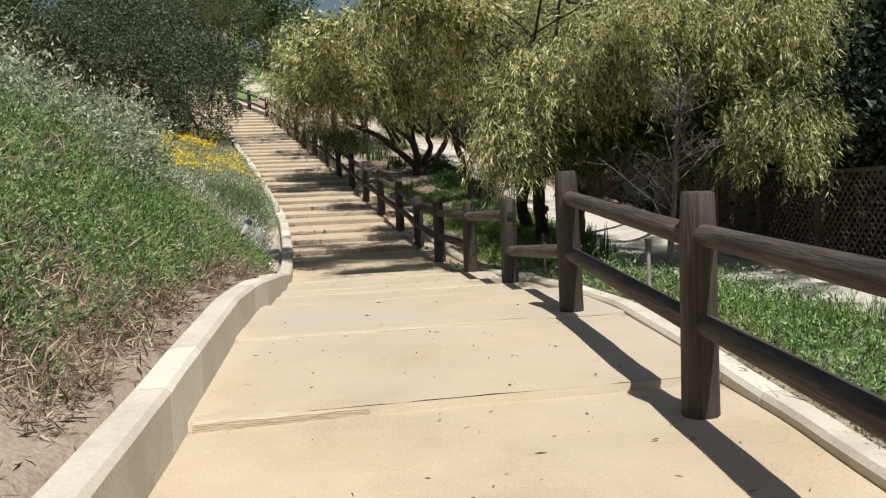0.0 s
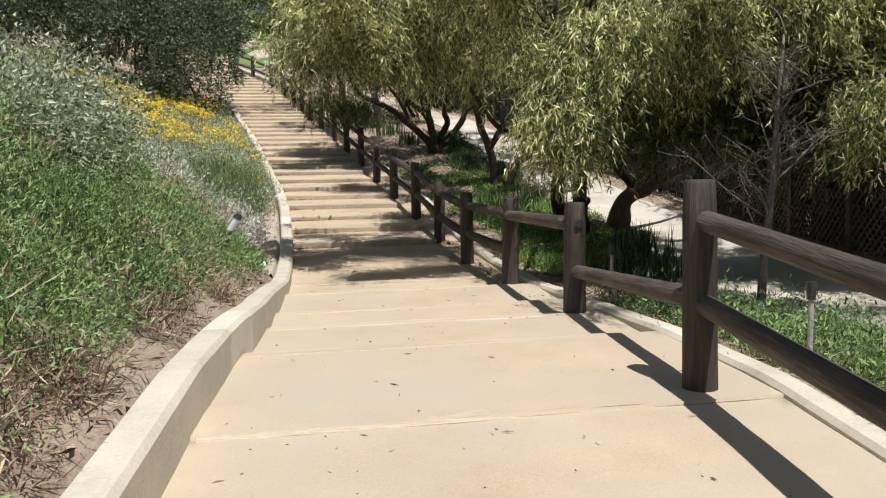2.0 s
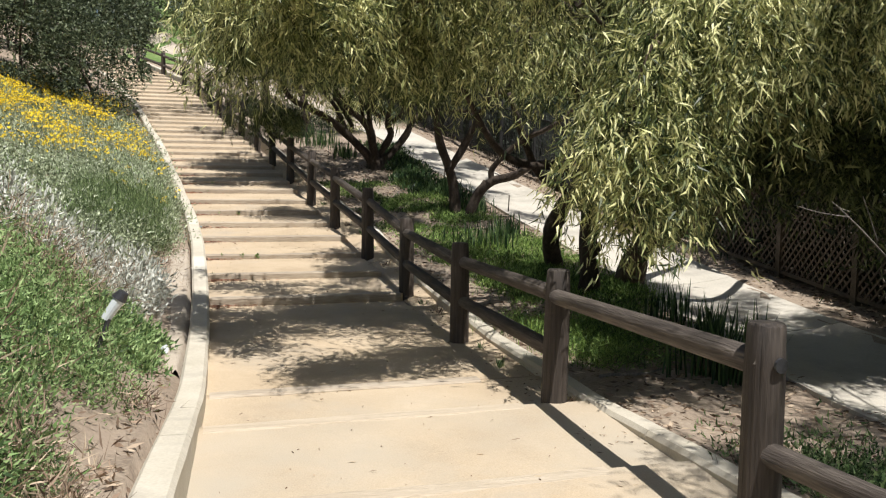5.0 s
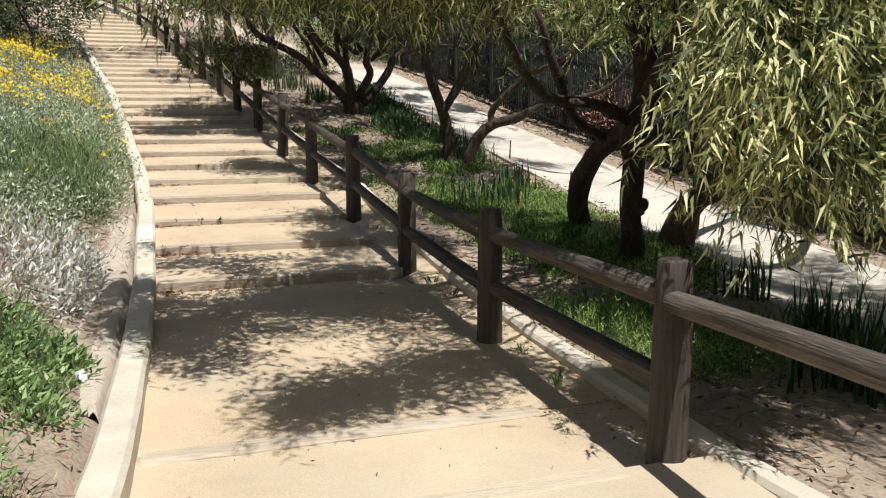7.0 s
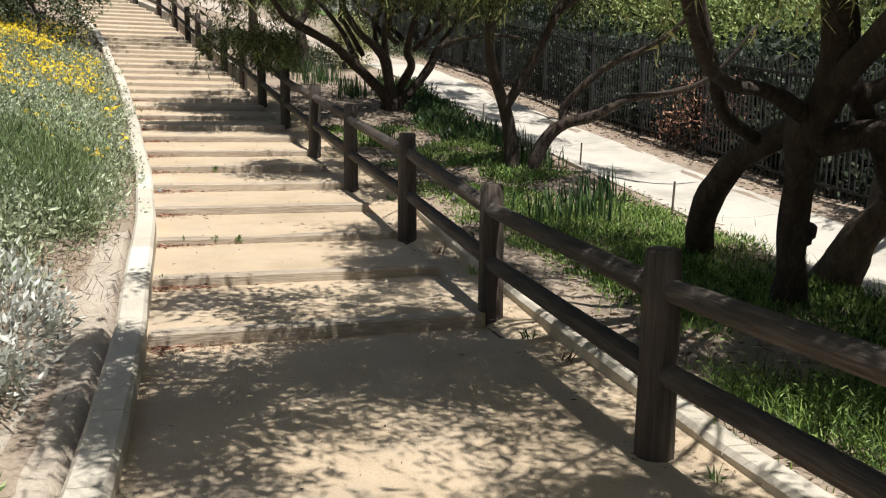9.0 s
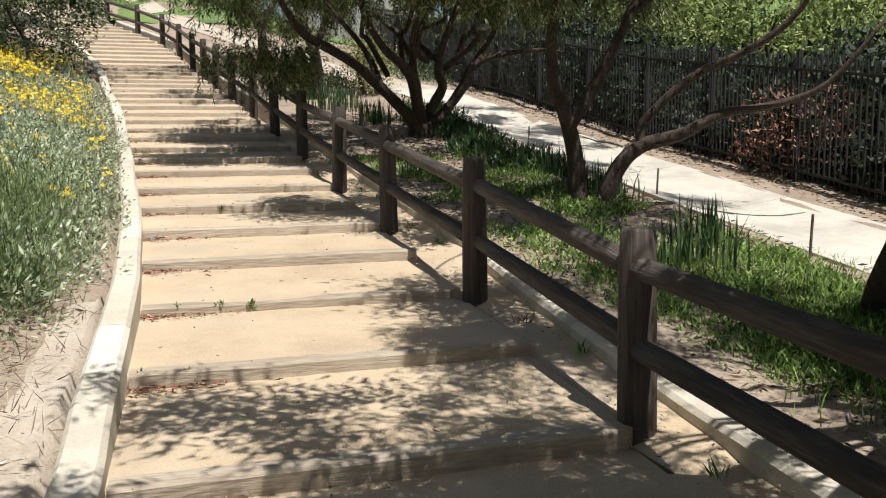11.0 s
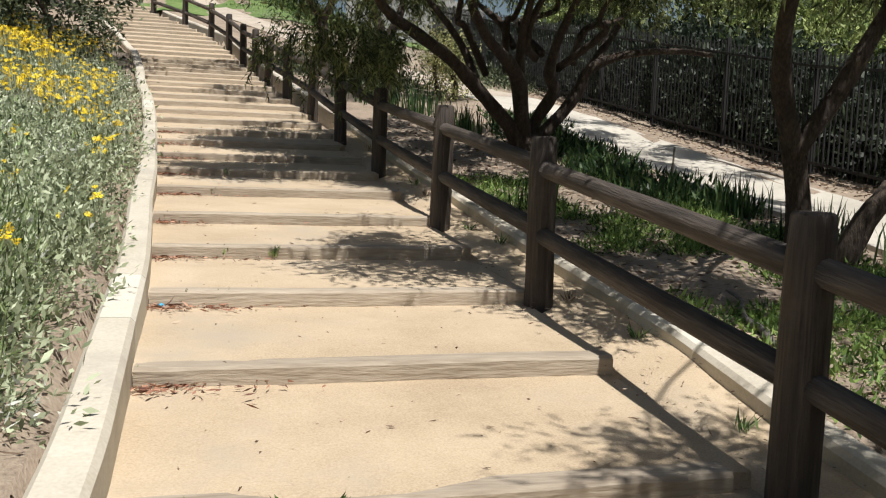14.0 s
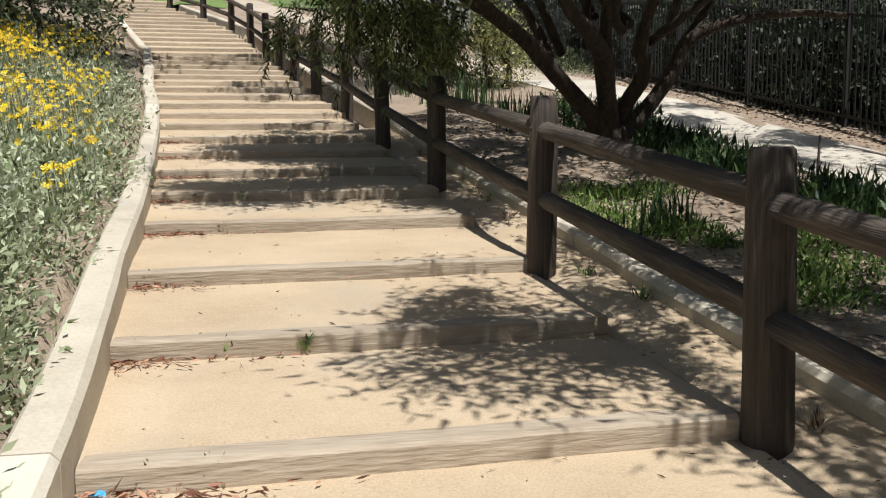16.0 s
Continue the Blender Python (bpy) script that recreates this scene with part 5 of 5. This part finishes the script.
for k, (x, y, r, n, h, lab) in enumerate(((4.75, 13.3, 0.32, 30, 0.72, "dark"), (5.0, 14.0, 0.25, 14, 0.6, "dark"), (4.75, 19.9, 0.4, 26, 0.55, "dark"), (5.3, 20.6, 0.3, 16, 0.5, "dark"), (5.45, 22.9, 0.4, 24, 0.5, "green"),
                                          (5.4, 24.4, 0.35, 22, 0.5, "green"), (4.1, 29.8, 0.4, 26, 0.55, "green"), (3.6, 31.6, 0.5, 34, 0.65, "bright green"), (3.3, 33.2, 0.5, 34, 0.65, "bright green"), (3.7, 24.9, 0.25, 12, 0.4, "dark"), (5.3, 15.4, 0.25, 10, 0.5, "dark"))):
    pts = np.stack([x + rng.normal(size=n) * r * 0.5, y + rng.normal(size=n) * r * 0.5], -1)
    blades("strap_leaf_clump", pts, h * 0.78, 5, 0.02, 0.14, STRAP, lab + " clump of upright strap-shaped leaves", "plant", 0.1)
clumps("lane_edge_plants", scatter(190, 4.7, 5.7, 24.2, 31.5, lambda x, y: patch(x, y, 0.7) > 0.25), 0.20, 0.24, 46, (0.11, 0.03), STRAP, "fleshy dark green plants along the concrete lane", straight=0.5)
clumps("slope_shrubbery", np.concatenate([scatter(70, 5.8, 7.2, 36.5, 41), scatter(90, 0.9, 4.8, 35, 41.5, lambda x, y: (x < along(ROAD_L, y) - 0.35) & (x > along(KERB_R, y) + 0.5))]), 0.42, 0.4, 90, (0.09, 0.035), BUSHLEAF, "low green shrubs on the upper slope")
# leaf litter
far_edge = scatter(5200, -0.75, 0.05, 6, 44)
far_edge[:, 0] = along(FENCE_X, far_edge[:, 1]) + far_edge[:, 0] * rng.random(len(far_edge)) ** 0.7
lit = np.concatenate([strip(9000, 0.0, 2.7, 9.5, 31), bank(1500, 0.0, 1.0, 1, 13.4), far_edge])
zz = land(lit[:, 0], lit[:, 1]) + 0.012
flat = rng.normal(size=(len(lit), 3)) * np.array([1, 1, 0.15])
tagged(quads_mesh("leaf_litter", leaf_quads(np.stack([lit[:, 0], lit[:, 1], zz], -1), flat, 0.05 + 0.05 * rng.random(len(lit)), 0.012 + 0.012 * rng.random(len(lit))), STRAW), "dry brown leaf litter on the soil", "litter", kind="stuff")

# ---- the slope and buildings above ----
hill = sheet("hill_grass", axis([(-3, 40, 1.0)]), axis([(47.5, 120, 1.5)]), lambda x, y: land(x, y) + 0.04, HILLGRASS)
tagged(hill, "green grassy hillside above the steps", "grass", kind="structure")
clumps("hill_scrub", scatter(620, -3, 9, 45, 64, lambda x, y: np.abs(x - np.interp(y, [45, 57, 64], [4.4, 1.4, 0.6])) < 0.9 + 0.5 * patch(x, y, 0.8)), 0.5, 0.55, 110, (0.11, 0.055), FARLEAF, "low dark green hedge along the hillside", lean=0.8)
clumps("dry_grass", scatter(900, -1, 8, 36, 54, lambda x, y: (x > along(ROAD_L, y) + 1.3) & (x < along(ROAD_L, y) + 4.5)), 0.3, 0.16, 34, (0.12, 0.01), SAGE, "thin dry grass on the slope above the lane", straight=0.3)
clumps("hill_tussocks", scatter(1500, -6, 8, 50, 76), 0.4, 0.16, 40, (0.12, 0.03), LOWWEED, "short green grass on the hillside", straight=0.4)
meadow = sheet("hill_meadow", axis([(17, 60, 1.5)]), axis([(2, 120, 3)]), lambda x, y: land(x, y) + 0.05, HILLGRASS)
tagged(meadow, "green grassy slope beyond the far fence", "grass", kind="structure")
board_fence = thing("board_fence", (6.5, 50, 0), "weathered grey upright board fence on the hill", "fence")
binv = board_fence.matrix_world.inverted()
bm = bmesh.new()
bmesh.ops.create_cube(bm, size=1, matrix=Matrix.Diagonal((0.19, 0.025, 2.1, 1)))
bmesh.ops.bevel(bm, geom=bm.edges[:], offset=0.004, segments=1, affect="EDGES")
board = part("board", bm, GREYBOARD, board_fence)
board.matrix_parent_inverse = binv
for k in range(26):
    b = board if k == 0 else board.copy()
    if k:
        scene.collection.objects.link(b)
    x = 4.2 + 0.2 * k
    b.location = (x, 50.0, ground_z(x, 50) + 1.0 + 0.03 * math.sin(k * 4.1))

# pinkish earth bank beyond the lattice
bank_x, bank_y = axis([(8.9, 14.6, 0.3)]), axis([(16.0, 26.0, 0.4)])
earth = sheet("earth_bank", bank_x, bank_y, lambda x, y: land(np.full_like(x, 9.0), y) - 0.12 + 0.46 * (x - 8.9) * swell((y - 16) / 2) * swell((26 - y) / 2) + 0.05 * wave(x * 2, y * 2), EARTH)
tagged(earth, "bare pinkish earth bank behind the far fence", "ground", kind="structure")

# ---- small things ----
# timber edging board outside the kerb
bm = bmesh.new()
for i in range(7):
    y = 1.5 + i * 0.75
    x = float(along(KERB_R, y)) + 0.30
    zt = float(along(SMOOTH, y)) + 0.02
    for a, b in ((0, -0.25), (0, 0), (0.045, 0), (0.045, -0.25)):
        bm.verts.new((x + a, y, zt + b))
bm.verts.ensure_lookup_table()
for i in range(6):
    for s in range(4):
        a, b = i * 4 + s, i * 4 + (s + 1) % 4
        bm.faces.new((bm.verts[a], bm.verts[b], bm.verts[b + 4], bm.verts[a + 4]))
bm.faces.new([bm.verts[i] for i in (24, 25, 26, 27)])
bm.faces.new([bm.verts[i] for i in (3, 2, 1, 0)])
bmesh.ops.recalc_face_normals(bm, faces=bm.faces)
tagged(part("edging_board", bm, TIMBER), "weathered grey timber edging board beside the kerb", "board")

# garden stake light in the weeds
lx, ly = 0.16, 12.55
lz = ground_z(lx, ly)
lamp = thing("stake_light", (lx, ly, lz), "small black and silver garden stake light in weeds", "lamp")
minv = lamp.matrix_world.inverted()
bm = bmesh.new()
bmesh.ops.create_cone(bm, cap_ends=True, segments=10, radius1=0.012, radius2=0.015, depth=0.4, matrix=pose(lx, ly, lz + 0.12))
part("stake", bm, STEEL, lamp).matrix_parent_inverse = minv
bm = bmesh.new()
bmesh.ops.create_cone(bm, cap_ends=True, segments=12, radius1=0.028, radius2=0.034, depth=0.14, matrix=pose(lx, ly, lz + 0.38, 10, 14, 0))
part("lens", bm, WHITE, lamp).matrix_parent_inverse = minv
bm = bmesh.new()
bmesh.ops.create_cone(bm, cap_ends=True, segments=12, radius1=0.045, radius2=0.03, depth=0.05, matrix=pose(lx + 0.02, ly - 0.01, lz + 0.47, 10, 14, 0))
part("cap", bm, STEEL, lamp).matrix_parent_inverse = minv
lamp.rotation_euler = (radians(-6), radians(20), 0)

# crushed paper cup by the weeds
bm = bmesh.new()
bmesh.ops.create_cone(bm, cap_ends=True, segments=12, radius1=0.026, radius2=0.036, depth=0.085)
for v in bm.verts:
    v.co.x *= 0.7
bmesh.ops.transform(bm, matrix=pose(0.47, 14.2, ground_z(0.47, 14.2) + 0.03, 70, 20, 35), verts=bm.verts)
tagged(part("paper_cup", bm, WHITE), "crushed pale blue and white paper cup on soil", "litter")

# thin stakes by the lane
for k, (x, y) in enumerate(((6.15, 23.0), (5.7, 19.6), (5.75, 26.3), (5.3, 17.2))):
    z = ground_z(x, y)
    v, f = tube([(x, y, z - 0.1), (x + 0.01, y, z + 0.2), (x + 0.02, y, z + 0.42)], [0.013, 0.012, 0.011], 6)
    tagged(mesh_from("garden_stake", v, f, LATTICE), "thin dark wooden stake beside the concrete lane", "stake", "stakes along the lane")

# fallen branches
for k, (a, b, r) in enumerate((((3.75, 20.9), (4.0, 21.8), 0.022), ((7.6, 27.0), (7.3, 28.4), 0.02), ((3.6, 13.2), (4.4, 13.6), 0.014), ((3.55, 16.0), (4.0, 17.0), 0.012), ((4.2, 24.2), (4.6, 25.3), 0.014))):
    n = 5
    pts = [(a[0] + (b[0] - a[0]) * t / n + 0.03 * math.sin(t * 2 + k), a[1] + (b[1] - a[1]) * t / n, ground_z(a[0] + (b[0] - a[0]) * t / n, a[1] + (b[1] - a[1]) * t / n) + 0.03) for t in range(n + 1)]
    v, f = tube(pts, [r, r, r * 0.9, r * 0.8, r * 0.6, r * 0.3], 6, 0.2)
    tagged(mesh_from("fallen_branch", v, f, GREYBARK, None, True), "pale dry fallen branch on the soil", "branch")

# weeds and litter at the left ends of the steps
for k, (y, z) in enumerate(list(zip(STEPS, FOOT))[:12]):
    x0 = float(along(KERB_L, y))
    n = 170
    px, py = x0 + 0.02 + rng.exponential(0.17, n), y - 0.03 - np.abs(rng.normal(size=n)) * 0.09
    q = leaf_quads(np.stack([px, py, np.full(n, z + 0.008) + 0.012 * rng.random(n)], -1), rng.normal(size=(n, 3)) * np.array([1, 1, 0.12]), 0.03 + 0.05 * rng.random(n), 0.006 + 0.008 * rng.random(n))
    tagged(quads_mesh("step_litter", q, RUST), "rust-brown dry leaves swept into the step corner", "litter", "litter on the steps", "stuff")
    for j in range(1 + (k * 7) % 3):
        wx = x0 + 0.12 + 0.28 * j + 0.11 * math.sin(k * 3.7 + j)
        n = 26
        d = rng.normal(size=(n, 3)) * np.array([0.6, 0.4, 0.2]) + np.array([0, -0.2, 0.9])
        base = np.array([wx, y - 0.045, z]) + rng.normal(size=(n, 3)) * np.array([0.012, 0.008, 0]) + np.array([0, 0, 1]) * rng.random((n, 1)) * 0.05
        tagged(quads_mesh("step_weed", leaf_quads(base, d, 0.035 + 0.03 * rng.random(n), 0.012 + 0.006 * rng.random(n)), WEED), "small green weed growing at the step riser", "weed", "weeds at the steps")
# pebbles, twigs and crumbs on the path
n = 900
py = 1.5 + 30 * rng.random(n)
px = along(KERB_L, py) + 0.1 + (post_x(py) - along(KERB_L, py)) * rng.random(n)
pz = np.array([next((z0 + (z1 - z0) * (q - y0) / (y1 - y0) for y0, z0, y1, z1 in TREADS if y0 <= q < y1), 0.0) for q in py]) + 0.006
q = leaf_quads(np.stack([px, py, pz], -1), rng.normal(size=(n, 3)) * np.array([1, 1, 0.06]), 0.012 + 0.05 * rng.random(n) ** 3, 0.004 + 0.008 * rng.random(n))
tagged(quads_mesh("path_crumbs", q, STRAW), "scattered dry twigs and crumbs on the granite path", "litter", kind="stuff")


# tufts, leaves and grit on the margin under the fence
for k in range(16):
    y = 12.6 + 1.05 * k + 0.3 * math.sin(k * 2.7)
    x = float(along(KERB_R, y)) - 0.06 - 0.14 * abs(math.sin(k * 1.9))
    z = float(along(SMOOTH, y)) - 0.02
    n = 22
    base = np.array([x, y, z]) + rng.normal(size=(n, 3)) * np.array([0.018, 0.022, 0])
    d = rng.normal(size=(n, 3)) * np.array([0.5, 0.5, 0.2]) + np.array([0, 0, 0.9])
    tagged(quads_mesh("margin_tuft", leaf_quads(base, d, 0.05 + 0.07 * rng.random(n), 0.007 + 0.006 * rng.random(n)), WEED if k % 3 else STRAW), "small tuft of weeds beside the low kerb", "weed", "tufts along the low kerb")
n = 1500
my = 11.5 + 20 * rng.random(n)
mx = post_x(my) - 0.15 + (along(KERB_R, my) - post_x(my) + 0.2) * rng.random(n)
q = leaf_quads(np.stack([mx, my, along(SMOOTH, my) + 0.012], -1), rng.normal(size=(n, 3)) * np.array([1, 1, 0.1]), 0.012 + 0.028 * rng.random(n), 0.004 + 0.006 * rng.random(n))
tagged(quads_mesh("margin_litter", q, STRAW), "dry leaves on the granite strip under the fence", "litter", kind="stuff")

# a thin black disc stands for the shade inside one post's empty rail socket
bm = bmesh.new()
x, y = POSTS[4]
bmesh.ops.create_cone(bm, cap_ends=True, segments=12, radius1=0.03, radius2=0.03, depth=0.012, matrix=pose(x + 0.012, y - 0.083, bases[4] + 0.72, 90, 0, 8))
part("socket_shade", bm, STEEL, fence, "black disc for the shade of an empty socket").matrix_parent_inverse = fence.matrix_world.inverted()

# sprinkler risers beyond the low kerb
for x, y in ((3.42, 7.85), (3.55, 11.1)):
    z = ground_z(x, y)
    head = thing("sprinkler", (x, y, z), "grey plastic sprinkler riser among green plants", "sprinkler", "sprinklers below the fence")
    inv = head.matrix_world.inverted()
    bm = bmesh.new()
    bmesh.ops.create_cone(bm, cap_ends=True, segments=10, radius1=0.014, radius2=0.014, depth=0.5, matrix=pose(x, y, z + 0.2))
    part("riser", bm, GREYBOARD, head).matrix_parent_inverse = inv
    bm = bmesh.new()
    bmesh.ops.create_cone(bm, cap_ends=True, segments=10, radius1=0.022, radius2=0.026, depth=0.09, matrix=pose(x, y, z + 0.46))
    part("nozzle", bm, STEEL, head).matrix_parent_inverse = inv
# blue scrap of plastic in the corner of a step
bm = bmesh.new()
bmesh.ops.create_grid(bm, x_segments=3, y_segments=3, size=0.022)
for v in bm.verts:
    v.co.z = 0.012 * math.sin(v.co.x * 120) * math.cos(v.co.y * 90)
bmesh.ops.transform(bm, matrix=pose(float(along(KERB_L, 21.7)) + 0.06, 21.68, FOOT[4] + 0.02, 14, 8, 30), verts=bm.verts)
scrap = part("plastic_scrap", bm, material("blue_plastic", [(0.05, 0.35, 0.6), (0.08, 0.42, 0.68), (0.12, 0.5, 0.75)], 8, 0.4, 0, 60))
tagged(scrap, "small bright blue plastic scrap on a step", "litter")

# woody scrub on the crest of the bank
for k, (d, y, r, h) in enumerate(((1.9, 11.7, 0.6, 0.36), (1.5, 10.3, 0.5, 0.28), (2.5, 12.7, 0.7, 0.42), (2.8, 10.0, 0.8, 0.42), (2.3, 9.2, 0.75, 0.55), (2.9, 11.0, 0.85, 0.6), (2.1, 7.4, 0.6, 0.45), (3.6, 8.2, 0.9, 0.7), (1.9, 12.4, 0.6, 0.5), (3.3, 13.2, 0.8, 0.6), (4.6, 11.5, 1.0, 0.8))):
    x = float(along(KERB_L, y)) - 0.17 - d
    shrub("bank_shrub", [lob(x, y, h * 0.55, r, r, h), lob(x + 0.4 * r, y + 0.5 * r, h * 0.5, r * 0.7, r * 0.7, h * 0.8), lob(x - 0.5 * r, y - 0.2 * r, h * 0.6, r * 0.7, r * 0.7, h * 0.8)],
          8500, (0.05, 0.018), SAGE, "grey-green woody scrub bush on the bank", shell=0.35, stems=9, bark=GREYBARK, group="scrub on the bank")
# bare twigs in the hanging sprays
sprigs = []
rr = random.Random(21)
for k in range(26):
    l = front[k % 3]
    a = Vector((l[0] + rr.uniform(-0.7, 0.7) * l[3], l[1] + rr.uniform(-0.9, 0.2) * l[4], l[2] + rr.uniform(0.0, 0.8) * l[5]))
    b = a + Vector((rr.uniform(-0.5, 0.5), rr.uniform(-0.3, 0.1), rr.uniform(-0.8, -0.25)))
    sprigs.append((limb(a, b, 0.3, 3, k + 300), [0.011, 0.008, 0.006, 0.003]))
fine = tubes("sprig_mass", sprigs, REDBARK, weeping, 5, 0.2)
fine.matrix_parent_inverse = weeping.matrix_world.inverted()
fine["kind"] = "stuff"

# bare pale earth beside the kerb at the landing
bare = sheet("bare_earth", np.linspace(0.0, 1.0, 14), axis([(13.7, 19.3, 0.1)]), lambda u, y: y * 0, PALE_SOIL)
co = np.zeros(len(bare.data.vertices) * 3)
bare.data.vertices.foreach_get("co", co)
co = co.reshape(-1, 3)
u, yv = co[:, 0].copy(), co[:, 1].copy()
reach = 0.05 + 0.62 * np.sin(np.clip((yv - 13.7) / 5.6, 0, 1) * math.pi) ** 0.5 * (0.8 + 0.2 * np.sin(yv * 3.1))
co[:, 0] = along(KERB_L, yv) - 0.185 - u * reach
co[:, 2] = land(co[:, 0], yv) + 0.006 + 0.01 * wave(co[:, 0] * 3, yv * 3) * u - 0.03 * u ** 4 - 0.02 * np.clip(1 - np.minimum(yv - 13.7, 19.3 - yv) / 0.3, 0, 1)
bare.data.vertices.foreach_set("co", co.ravel())
tagged(bare, "pale bare dusty earth beside the kerb", "ground", kind="structure")
